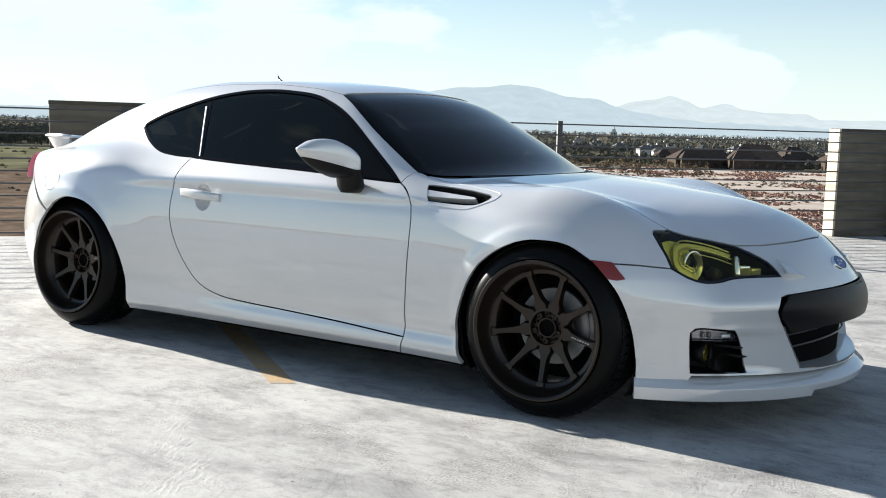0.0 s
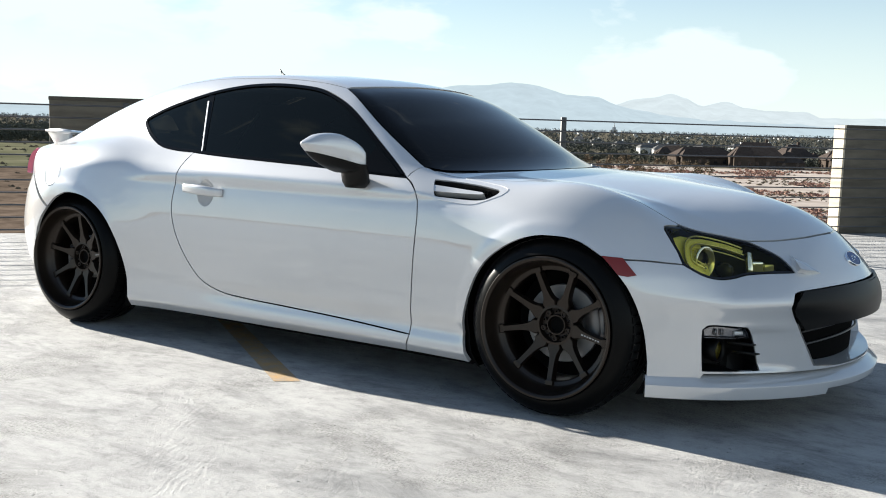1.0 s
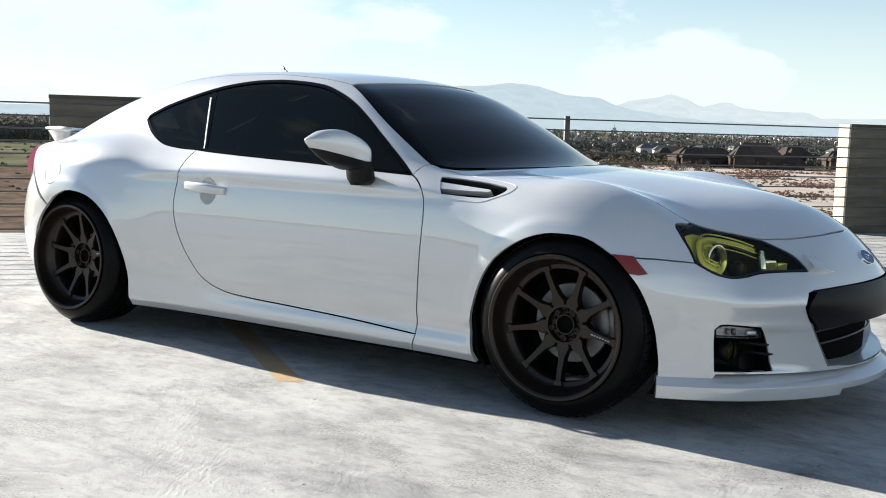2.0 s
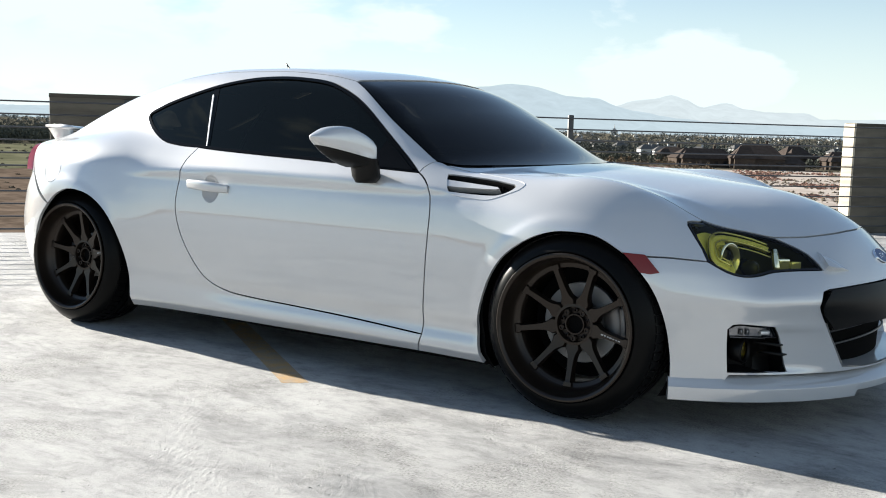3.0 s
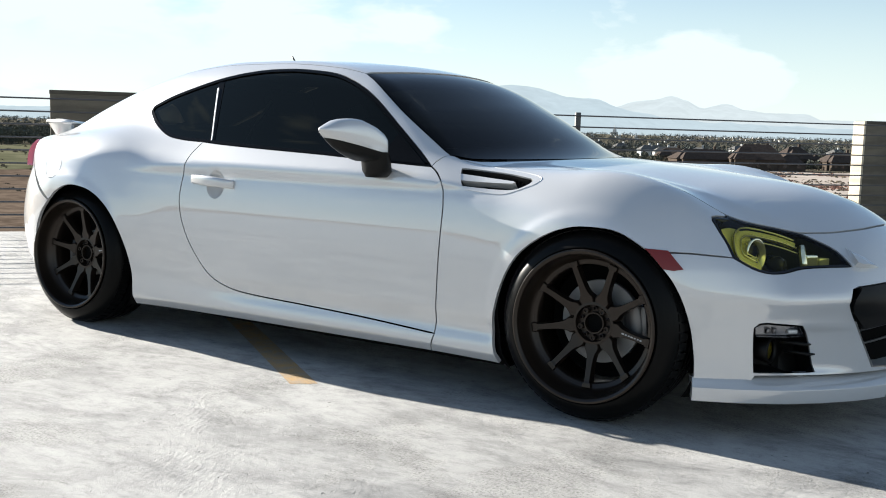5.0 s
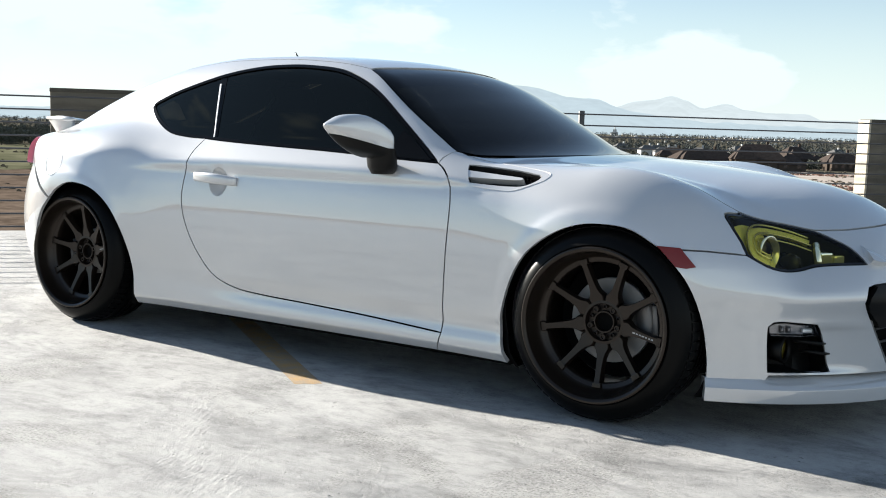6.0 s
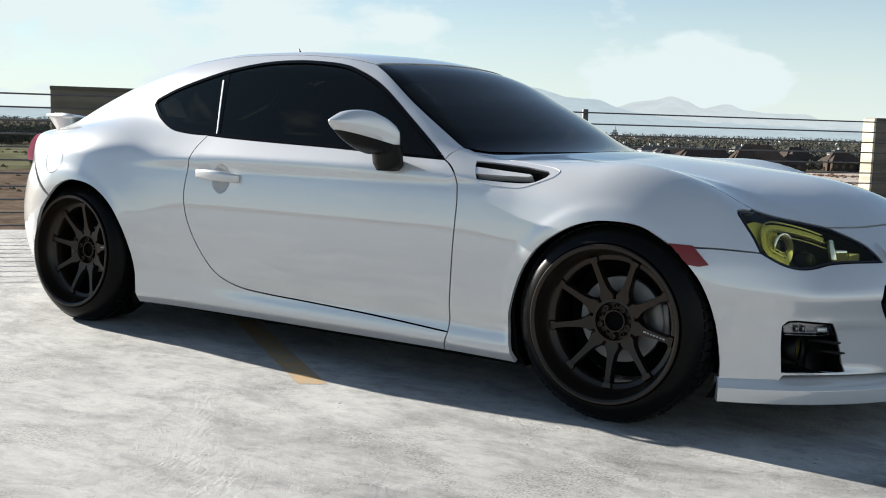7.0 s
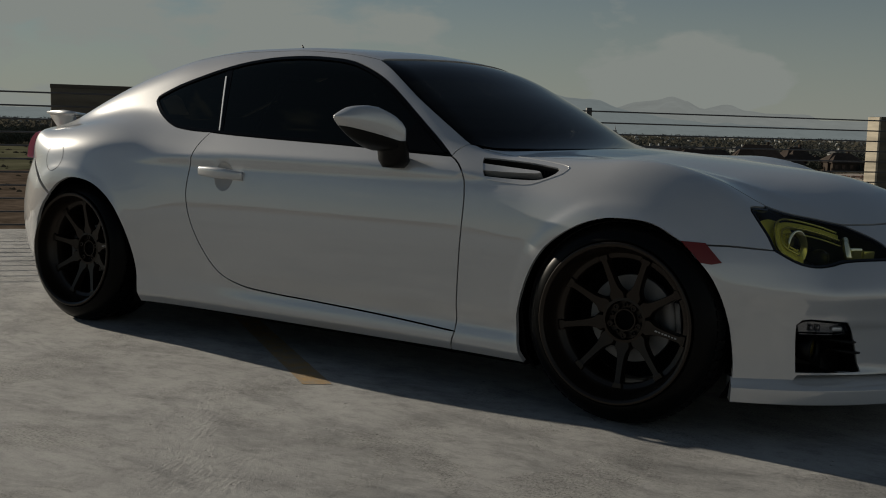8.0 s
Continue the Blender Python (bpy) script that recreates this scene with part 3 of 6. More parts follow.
tufts("dry_brush", scatter(8, 4500, (-0.25, 0.7), (88, 320), 0.65, 0.04), BRUSH_DRY, "dry grey-brown brush on the sandy flat", "brush")
tufts("field_brush", scatter(12, 420, (-0.9, -0.3), (80, 330), 1.1, 0.10), BRUSH_DRY, "dry brush on the dirt and field", "brush")


def trees(name, spots, material, label, leaves=60):
    """Broad trees: tapered trunk, a few limbs and a ragged crown of small leaf clumps."""
    rng = np.random.default_rng(len(spots))
    v, f = [], []

    def bar(a, b, r0, r1):
        n = len(v)
        for p, r in ((a, r0), (b, r1)):
            for k in range(5):
                t = 2 * math.pi * k / 5
                v.append((p[0] + r * math.cos(t), p[1] + r * math.sin(t), p[2]))
        for k in range(5):
            f.append((n + k, n + (k + 1) % 5, n + 5 + (k + 1) % 5, n + 5 + k))

    for x, y, z, h in spots:
        wide = h * rng.uniform(0.28, 0.5)
        bar((x, y, z), (x, y, z + h * 0.6), h * 0.03, h * 0.012)
        for _ in range(3):
            t = rng.uniform(0, 2 * math.pi)
            bar((x, y, z + h * 0.35), (x + wide * 0.6 * math.cos(t), y + wide * 0.6 * math.sin(t), z + h * 0.65), h * 0.012, h * 0.005)
        n = leaves
        d = rng.normal(size=(n, 3))
        d /= np.linalg.norm(d, axis=1, keepdims=True)
        r = rng.uniform(0.35, 1.0, n) ** 0.6 * (1 + 0.25 * np.sin(3 * np.arctan2(d[:, 1], d[:, 0]) + x))
        cx = np.stack([x + d[:, 0] * r * wide, y + d[:, 1] * r * wide, z + h * 0.60 + d[:, 2] * r * h * 0.40], 1)
        s = h * rng.uniform(0.045, 0.09, n)
        for k in range(n):
            e = rng.normal(size=(4, 3)) * s[k]
            b = len(v)
            v.extend(map(tuple, cx[k] + e))
            f += [(b, b + 1, b + 2), (b, b + 2, b + 3), (b + 1, b + 2, b + 3)]
    me = bpy.data.meshes.new(name)
    me.from_pydata(v, [], f)
    me.materials.append(material)
    return tagged(new(name, me), label, "trees", kind="stuff")


def wood(seed, count, us, ds, tall, clump=-0.1):
    rng = random.Random(seed)
    got = []
    while len(got) < count:
        u, d = rng.uniform(*us), rng.uniform(*ds) if rng.random() < 0.6 else ds[0] + (ds[1] - ds[0]) * rng.random() ** 2
        p = afar(u, d)
        if noise.noise(Vector((p.x * 0.012, p.y * 0.012, seed))) > clump:
            got.append((p.x, p.y, GROUND_Z, rng.uniform(*tall)))
    return got


trees("near_trees", wood(4, 900, (0.02, 0.62), (300, 640), (1.6, 3.6), -0.4), LEAVES, "dark green trees among the houses", 110)
trees("autumn_trees", wood(5, 110, (0.0, 0.30), (225, 320), (1.2, 3.0), -0.2), AUTUMN, "brownish autumn shrubs and small trees", 60)
trees("left_trees", wood(6, 900, (-0.85, -0.33), (330, 620), (2.4, 5.2), -0.4), LEAVES, "dark trees beyond the field", 150)
trees("left_shrubs", wood(16, 70, (-0.85, -0.33), (190, 330), (1.5, 3.5), 0.05), LEAVES, "dark shrubs along the field", 50)
trees("far_trees", wood(7, 6500, (-0.9, 0.78), (430, 1600), (2.2, 5.2), -0.5), LEAVES_HAZED, "belt of trees across the plain, greyed as by haze", 36)
trees("distant_trees", wood(9, 2600, (-0.9, 0.78), (1500, 3200), (5.0, 10.0), -0.5), LEAVES_HAZED, "trees around the distant town, greyed as by haze", 12)

ROOF_BROWN = soil("brown_shingles", (0.045, 0.036, 0.032), (0.075, 0.062, 0.055), 1.2)
WALL_BROWN = soil("brown_stucco", (0.055, 0.044, 0.037), (0.085, 0.068, 0.056), 0.6)
WALL_PALE = soil("pale_siding", (0.42, 0.42, 0.41), (0.55, 0.55, 0.54), 0.6)
ROOF_GREY = soil("grey_shingles", (0.10, 0.098, 0.095), (0.15, 0.148, 0.145), 1.2)
PANE = Mat("house_window", (0.02, 0.022, 0.025), 0.1).m


def house(u, d, wide, deep, tall, rise, turn, wall_mat, roof_mat, label, wing=True):
    """A house: walls, pitched roof with eaves, windows with frames, door, chimney and a lower wing."""
    at = afar(u, d)
    h = tagged(empty("house", at), label, "house", group="houses on the plain")
    h.rotation_euler.z = radians(30 + turn)
    blocks = [(0, 0, wide, deep, tall, rise)] + ([(wide * 0.62, -deep * 0.12, wide * 0.5, deep * 0.8, tall * 0.62, rise * 0.7), (-wide * 0.25, -deep * 0.55, wide * 0.38, deep * 0.4, tall, rise * 0.8)] if wing else [])
    for bx, by, w, p, t, r in blocks:
        bm = bmesh.new()
        box(bm, (w, p, t), Matrix.Translation((bx, by, t / 2)))
        part("wall", bm, wall_mat, h, smooth=False)
        bm = bmesh.new()
        e, hw, hp = 0.45, w / 2 + 0.45, p / 2 + 0.45
        low = [bm.verts.new((bx + x, by + y, t - 0.1)) for x, y in ((-hw, -hp), (hw, -hp), (hw, hp), (-hw, hp))]
        top = [bm.verts.new((bx + x, by, t + r)) for x in (-hw + hp * 0.75, hw - hp * 0.75)]
        for q in ((low[0], low[1], top[1], top[0]), (low[2], low[3], top[0], top[1]), (low[1], low[2], top[1]), (low[3], low[0], top[0]), low[::-1]):
            bm.faces.new(q)
        part("roof", finish(bm), roof_mat, h, smooth=False)
        for k in range(max(2, int(w / 3))):
            for level in range(max(1, int(t / 3))):
                x = bx - w / 2 + w * (k + 0.5) / max(2, int(w / 3))
                bm = bmesh.new()
                box(bm, (1.1, 0.08, 1.3), Matrix.Translation((x, by - p / 2 - 0.02, 1.6 + 2.9 * level)))
                part("window", bm, PANE, h, smooth=False)
    bm = bmesh.new()
    box(bm, (0.8, 0.8, rise + 1.2), Matrix.Translation((wide * 0.2, deep * 0.1, tall + rise * 0.5 + 0.4)))
    part("chimney", bm, wall_mat, h, smooth=False)
    return h


brown = "large brown house with a dark hipped shingle roof"
house(0.290, 300, 21, 11, 3.0, 3.2, 6, WALL_BROWN, ROOF_BROWN, "long low brown house with a dark shingle roof")
house(0.350, 292, 17, 12, 3.6, 4.8, -8, WALL_BROWN, ROOF_BROWN, brown)
house(0.392, 318, 12, 11, 3.4, 4.2, 12, WALL_BROWN, ROOF_BROWN, brown)
house(0.255, 330, 12, 10, 3.2, 2.6, -4, WALL_BROWN, ROOF_BROWN, "low brown house with a dark shingle roof")
house(0.445, 305, 13, 10, 3.0, 3.2, 3, WALL_BROWN, ROOF_BROWN, brown)
house(0.52, 330, 13, 10, 4.6, 3.2, -10, WALL_BROWN, ROOF_BROWN, brown)
rng_h = random.Random(21)
for u, d in ((0.226, 420), (0.236, 470), (0.246, 395), (0.255, 455), (0.197, 520), (0.285, 430), (0.330, 480), (0.355, 540), (0.440, 500), (0.170, 600), (0.150, 640), (0.395, 610)):
    house(u, d, rng_h.uniform(7, 10), 6.5, rng_h.uniform(2.4, 3.6), 2.0, rng_h.uniform(-30, 30), WALL_PALE, ROOF_GREY, "small pale house with a grey roof", wing=False)


def far_town():
    """Hundreds of pale boxes of buildings, too far off to pick apart."""
    rng = random.Random(31)
    bm = bmesh.new()
    for _ in range(1000):
        u, d = rng.uniform(-0.9, 0.78), 900 + 2400 * rng.random() ** 0.6
        p = afar(u, d)
        w, h = rng.uniform(1.6, 3.6) * (1 + d / 2200), rng.uniform(1.3, 2.3) * (1 + d / 3600)
        box(bm, (w, w * 0.8, h), Matrix.Translation((p.x, p.y, GROUND_Z + h / 2)) @ pose(0, 0, 0, 0, 0, rng.uniform(0, 90)))
    return tagged(part("far_town", bm, WALL_PALE, smooth=False), "pale buildings of a distant town", "town", kind="stuff")


far_town()


def spire_building():
    p = afar(0.189, 2600)
    t = tagged(empty("spire_building", p), "distant white building with a central spire", "building")
    bm = bmesh.new()
    box(bm, (17, 10, 9), Matrix.Translation((0, 0, 4.5)))
    box(bm, (8, 8, 16), Matrix.Translation((0, 0, 8)))
    part("wall", bm, WALL_PALE, t, smooth=False)
    bm = bmesh.new()
    tube(bm, [(0, 0, 15), (0, 0, 20), (0, 0, 30)], [2.2, 1.6, 0.2], 8)
    part("spire", bm, WALL_PALE, t, smooth=False)


spire_building()

# ---- body panels: outlines laid on the form ----
from mathutils import geometry

BODY = Matrix()


def project(kind, uv):
    """Points of the skin for a panel's own coordinates, seen from y: the side, z: above, r: round the length, f: the nose, b: the tail."""
    u, v = np.asarray(uv, float).T
    o = np.zeros(len(u))
    if kind == "y":
        return first_hit(np.stack([u, o - 1.15, v], 1), np.array([0, 1.0, 0]), 1.1, 80)
    if kind == "z":
        return first_hit(np.stack([u, v, o + 1.45], 1), np.array([0, 0, -1.0]), 1.3, 90)
    if kind == "r":
        a = v / 0.8
        way = np.stack([o, np.cos(a), -np.sin(a)], 1)
        return first_hit(np.stack([u, o, o + 0.5], 1) - way * 1.2, way, 1.15, 90)
    sign, axis = (1, 1.0) if kind == "f" else (-1, -1.0)
    a = u / 0.9
    way = np.stack([-sign * np.cos(a), np.sin(a), o], 1)
    return first_hit(np.stack([o + axis, o, v], 1) - way * 1.5, way, 1.45, 100)


def coords(kind, p):
    x, y, z = np.asarray(p, float).T
    if kind == "y":
        return np.stack([x, z], 1)
    if kind == "z":
        return np.stack([x, y], 1)
    if kind == "r":
        return np.stack([x, 0.8 * np.arctan2(z - 0.5, -y)], 1)
    sign, axis = (1, 1.0) if kind == "f" else (-1, -1.0)
    return np.stack([0.9 * np.arctan2(-y, sign * (x - axis)), z], 1)


def flow(points, step=0.022):
    """A smooth line through points (Catmull-Rom), even steps."""
    p = np.array(points, float)
    if len(p) == 2:
        n = max(2, int(np.linalg.norm(p[1] - p[0]) / step) + 1)
        return p[0] + (p[1] - p[0]) * np.linspace(0, 1, n)[:, None]
    q = np.vstack([2 * p[0] - p[1], p, 2 * p[-1] - p[-2]])
    fine = []
    for a, b, c, d in zip(q, q[1:], q[2:], q[3:]):
        for t in np.linspace(0, 1, 14, endpoint=False):
            fine.append(0.5 * (2 * b + (c - a) * t + (2 * a - 5 * b + 4 * c - d) * t**2 + (3 * b - a - 3 * c + d) * t**3))
    fine = np.array(fine + [p[-1]])
    run = np.r_[0, np.cumsum(np.linalg.norm(np.diff(fine, axis=0), axis=1))]
    n = max(2, int(run[-1] / step) + 1)
    return np.stack([np.interp(np.linspace(0, run[-1], n), run, fine[:, k]) for k in range(p.shape[1])], 1)


def outline(*segments, step=0.022):
    """Segments (kind, points) one after another as points of the skin; kind p: free points in space."""
    pts = []
    for kind, points in segments:
        line = flow(points, step)
        if kind == "z":
            line = line * (1, -1)
        pts.append(line if kind == "p" else project(kind, line))
    pts = np.vstack(pts)
    keep = np.r_[True, np.linalg.norm(np.diff(pts, axis=0), axis=1) > 0.003]
    pts = pts[keep]
    return pts[:-1] if np.linalg.norm(pts[0] - pts[-1]) < 0.003 else pts


def within(poly, p):
    """Which points p lie inside a polygon."""
    x, y = p.T
    inside = np.zeros(len(p), bool)
    for (x0, y0), (x1, y1) in zip(poly, np.roll(poly, -1, 0)):
        hit = (y0 > y) != (y1 > y)
        inside ^= hit & (x < (x1 - x0) * (y - y0) / (y1 - y0 + 1e-15) + x0)
    return inside


def area(poly):
    x, y = poly.T
    return 0.5 * np.sum(x * np.roll(y, -1) - y * np.roll(x, -1))


def shrink(poly, gap):
    """The polygon drawn in by gap."""
    d = np.roll(poly, -1, 0) - np.roll(poly, 1, 0)
    d /= np.linalg.norm(d, axis=1, keepdims=True) + 1e-12
    n = np.stack([-d[:, 1], d[:, 0]], 1) * (1 if area(poly) > 0 else -1)
    return poly + n * gap


def sheet(kind, poly, holes=(), step=0.03):
    """Triangles over a polygon: points and faces."""
    lo, hi = poly.min(0), poly.max(0)
    rows = []
    for j, v in enumerate(np.arange(lo[1], hi[1] + step, step * 0.87)):
        u = np.arange(lo[0] - step * 0.5 * (j % 2), hi[0] + step, step)
        rows.append(np.stack([u, np.full(len(u), v)], 1))
    grid = np.vstack(rows)
    grid = grid[within(poly, grid)]
    edge = np.vstack([poly, *holes])
    if len(grid):
        near = np.array([np.min(np.hypot(*(edge - g).T)) for g in grid])
        grid = grid[near > step * 0.45]
    for hole in holes:
        grid = grid[~within(hole, grid)] if len(grid) else grid
    pts, edges, start = [], [], 0
    for loop in (poly, *holes):
        edges += [(start + k, start + (k + 1) % len(loop)) for k in range(len(loop))]
        start += len(loop)
    pts = np.vstack([edge, grid]) if len(grid) else edge
    out = geometry.delaunay_2d_cdt([Vector(p) for p in pts], edges, [], 0, 1e-6)
    v = np.array([tuple(p) for p in out[0]])
    f = np.array([t for t in out[2] if len(t) == 3])
    mid = v[f].mean(1)
    ok = within(poly, mid)
    for hole in holes:
        ok &= ~within(hole, mid)
    return v, f[ok]


def skin_mesh(name, pts, normals, faces, thick, weld, mirrored=False, bent=False):
    """A mesh of a skin with a turned-in edge. weld: both halves of the car in one."""
    a, b, c = (pts[faces[:, k]] for k in range(3))
    flip = (np.cross(b - a, c - a) * normals[faces[:, 0]]).sum(1) < 0
    faces = faces.copy()
    faces[flip] = faces[flip][:, ::-1]
    count = {}
    for t in faces:
        for k in range(3):
            e = (t[k], t[(k + 1) % 3])
            count[tuple(sorted(e))] = None if tuple(sorted(e)) in count else e
    rim = [e for e in count.values() if e is not None]
    if weld:
        rim = [e for e in rim if abs(pts[e[0]][1]) > 1e-4 or abs(pts[e[1]][1]) > 1e-4]
    v, n, f = [p for p in pts], [m for m in normals], [tuple(t) for t in faces]
    if thick > 0:
        for i, j in rim:
            side = np.cross(pts[j] - pts[i], normals[i])
            side /= np.linalg.norm(side) + 1e-12
            k = len(v)
            v += [pts[i], pts[j], pts[j] - normals[j] * thick, pts[i] - normals[i] * thick]
            n += [side] * 4
            f.append((k + 1, k, k + 3, k + 2))
    v, n = np.array(v), np.array(n)
    turn = np.array([1, -1, 1])
    if mirrored:
        v, n, f = v * turn, n * turn, [t[::-1] for t in f]
    elif weld:
        same = {i: i for i in range(len(pts)) if abs(pts[i][1]) < 1e-4}
        other, k = [], len(v)
        for i in range(len(v)):
            if i in same:
                other.append(i)
                n[i] = n[i] * (1, 0, 1)
                n[i] /= np.linalg.norm(n[i])
            else:
                other.append(k)
                k += 1
        extra = [i for i in range(len(v)) if i not in same]
        f = f + [tuple(other[i] for i in t)[::-1] for t in f]
        v, n = np.vstack([v, v[extra] * turn]), np.vstack([n, n[extra] * turn])
    me = bpy.data.meshes.new(name)
    me.from_pydata([tuple(BODY @ Vector(p)) for p in v], [], [tuple(int(i) for i in t) for t in f])
    me.shade_smooth()
    if not bent:
        me.normals_split_custom_set_from_vertices([tuple(BODY.to_3x3() @ Vector(m)) for m in n])
    return me


def panel(name, kind, line, material, parent, holes=(), step=0.03, gap=0.0027, thick=0.014, sink=0.0, sides="both", label="", shape=None):
    """A body panel from its outline on the skin. sides: both, right, or weld (one piece across the car)."""
    poly, centre = coords(kind, line), np.abs(line[:, 1]) < 2e-3
    tight = shrink(poly, gap)
    if sides == "weld":
        col = 1 if kind == "z" else 0
        tight[centre, col] = 0.0
    cut = [shrink(coords(kind, h), -gap) for h in holes]
    uv, faces = sheet(kind, tight, cut, step)
    pts = project(kind, uv)
    if sides == "weld":
        pts[np.abs(pts[:, 1]) < 1e-4, 1] = 0.0
    normals = slope(pts)
    depth = np.full(len(pts), sink) if shape is None else sink + shape(uv)
    pts = pts - normals * depth[:, None]
    if sides == "weld":
        pts[np.abs(uv[:, 1 if kind == "z" else 0]) < 1e-6, 1] = 0.0
    made = []
    for mirrored in (False, True) if sides == "both" else (False,):
        me = skin_mesh(name, pts, normals, faces, thick, sides == "weld", mirrored, shape is not None)
        me.materials.append(material)
        ob = new(name, me)
        ob.parent = parent
        if label:
            ob["label"] = label
        made.append(ob)
    return made


def strip(name, kind, line, inset, material, parent, sink=-0.002, thick=0.012, sides="both", label=""):
    """A band along the inside of an outline, as window trim."""
    return panel(name, kind, line, material, parent, holes=[ring_in(kind, line, inset)], step=0.05, gap=0.0, thick=thick, sink=sink, sides=sides, label=label)


def ring_in(kind, line, inset):
    return project(kind, shrink(coords(kind, line), inset))


def body_part(name, bm, material, parent, label="", both=True, smooth=True):
    """A loose shape on the body, and its twin on the other side."""
    finish(bm)
    twin = bm.copy() if both else None
    bm.transform(BODY)
    made = [part(name, bm, material, parent, label, smooth)]
    if both:
        twin.transform(BODY @ Matrix.Diagonal((1, -1, 1, 1)))
        bmesh.ops.reverse_faces(twin, faces=twin.faces)
        made.append(part(name, twin, material, parent, label, smooth))
    return made

# ---- the car ----
car = tagged(empty("sports_car"), "lowered white two-door sports coupe with bronze wheels", "car")

DOOR_FRONT = [(0.622, 0.804), (0.654, 0.785), (0.684, 0.752), (0.699, 0.693), (0.701, 0.614), (0.691, 0.418), (0.676, 0.208)]
DOOR_LOW = [(0.676, 0.208), (0.351, 0.226), (0.045, 0.237), (-0.183, 0.244), (-0.337, 0.259), (-0.451, 0.307), (-0.536, 0.403), (-0.588, 0.502), (-0.613, 0.596), (-0.608, 0.684), (-0.586, 0.792), (-0.553, 0.855)]
BELT = [(-0.553, 0.855), (-0.413, 0.847), (-0.158, 0.837), (0.133, 0.827), (0.432, 0.812), (0.622, 0.804)]
DLO_REAR = [(-0.553, 0.855), (-0.668, 0.86), (-0.78, 0.876), (-0.897, 0.921), (-0.962, 0.963), (-0.983, 0.982), (-0.983, 0.997), (-0.960, 1.012)]
DLO_TOP = [(-0.960, 1.012), (-0.852, 1.058), (-0.626, 1.126), (-0.434, 1.16), (-0.27, 1.169), (-0.136, 1.164), (0.003, 1.148), (0.119, 1.114), (0.246, 1.055), (0.418, 0.943), (0.622, 0.804)]
DLO = outline(("y", BELT[::-1]), ("y", DLO_REAR), ("y", DLO_TOP))
DOOR = outline(("y", DOOR_FRONT), ("y", DOOR_LOW), ("y", BELT))
A_PILLAR = [(0.655, 0.714), (0.448, 0.662), (0.284, 0.602), (0.123, 0.525)]
RAIL = [(0.123, 0.525), (-0.029, 0.518), (-0.33, 0.512), (-0.632, 0.511), (-0.93, 0.51)]
GLASS_SIDE = [(-0.93, 0.51), (-1.2, 0.53), (-1.5, 0.53), (-1.72, 0.50)]
HEADER = [(0.123, 0.525), (0.155, 0.41), (0.190, 0.23), (0.205, 0.0)]
BACK_TOP = [(-0.93, 0.51), (-0.99, 0.35), (-1.02, 0.0)]
BACK_LOW = [(-1.72, 0.50), (-1.76, 0.3), (-1.77, 0.0)]
SCREEN_LOW = [(0.655, 0.714), (0.735, 0.645), (0.85, 0.42), (0.925, 0.2), (0.95, 0.0)]
COWL = [(0.701, 0.711), (0.778, 0.640), (0.89, 0.42), (0.962, 0.2), (0.985, 0.0)]
HOOD_SIDE = [(0.701, 0.711), (0.914, 0.680), (1.15, 0.660), (1.35, 0.648), (1.506, 0.632), (1.588, 0.612), (1.638, 0.591)]
HOOD_LAMP = [(1.638, 0.591), (1.731, 0.507), (1.835, 0.429)]
HOOD_FRONT = [(1.835, 0.429), (1.916, 0.345), (1.98, 0.223), (2.012, 0.10), (2.022, 0.0)]
ARCH_F = [(0.948, 0.137), (0.930, 0.192), (0.921, 0.256), (0.934, 0.339), (0.966, 0.434), (1.006, 0.505), (1.052, 0.553), (1.127, 0.602), (1.200, 0.630), (1.273, 0.640), (1.38, 0.632), (1.481, 0.579)]
ARCH_F2 = [(1.481, 0.579), (1.565, 0.479), (1.608, 0.364), (1.624, 0.245), (1.626, 0.185)]
ARCH_R = [(-0.899, 0.131), (-0.899, 0.295), (-0.929, 0.44), (-0.996, 0.552), (-1.097, 0.623), (-1.225, 0.642), (-1.320, 0.615), (-1.390, 0.566)]
ARCH_R2 = [(-1.390, 0.566), (-1.470, 0.490), (-1.535, 0.375), (-1.580, 0.18)]
WING_NOSE = [(1.481, 0.579), (1.543, 0.579), (1.603, 0.578), (1.663, 0.573), (1.707, 0.569)]
LAMP_BACK = [(1.707, -0.717, 0.569), (1.684, -0.705, 0.606), (1.642, -0.691, 0.657), (1.618, -0.667, 0.686), (1.64, -0.597, 0.683)]
LAMP_LOW = [(1.707, -0.717, 0.569), (1.736, -0.703, 0.551), (1.771, -0.682, 0.532), (1.807, -0.643, 0.521), (1.841, -0.597, 0.523), (1.874, -0.549, 0.534), (1.936, -0.492, 0.539), (2.0, -0.422, 0.54)]
LAMP_TOP = [(2.0, -0.422, 0.54), (1.978, -0.415, 0.561), (1.942, -0.41, 0.587), (1.898, -0.418, 0.608), (1.835, -0.429, 0.633)]

SILL = [(-0.899, 0.131), (-0.4, 0.134), (0.2, 0.137), (0.657, 0.139)]

CUP = outline(("y", [(-0.418 + 0.047 * math.cos(a), 0.684 + 0.056 * math.sin(a)) for a in np.linspace(0, 2 * math.pi, 25)]), step=0.012)
panel("door", "y", DOOR, PAINT, car, holes=[CUP], label="white closed door")
panel("handle_cup", "y", CUP, PAINT, car, gap=-0.0032, thick=0.0, step=0.008, shape=lambda uv: 0.0185 * np.clip(1 - ((uv[:, 0] + 0.418) / 0.047) ** 2 - ((uv[:, 1] - 0.684) / 0.056) ** 2, 0, 1) ** 0.7, label="hollow behind the door handle")
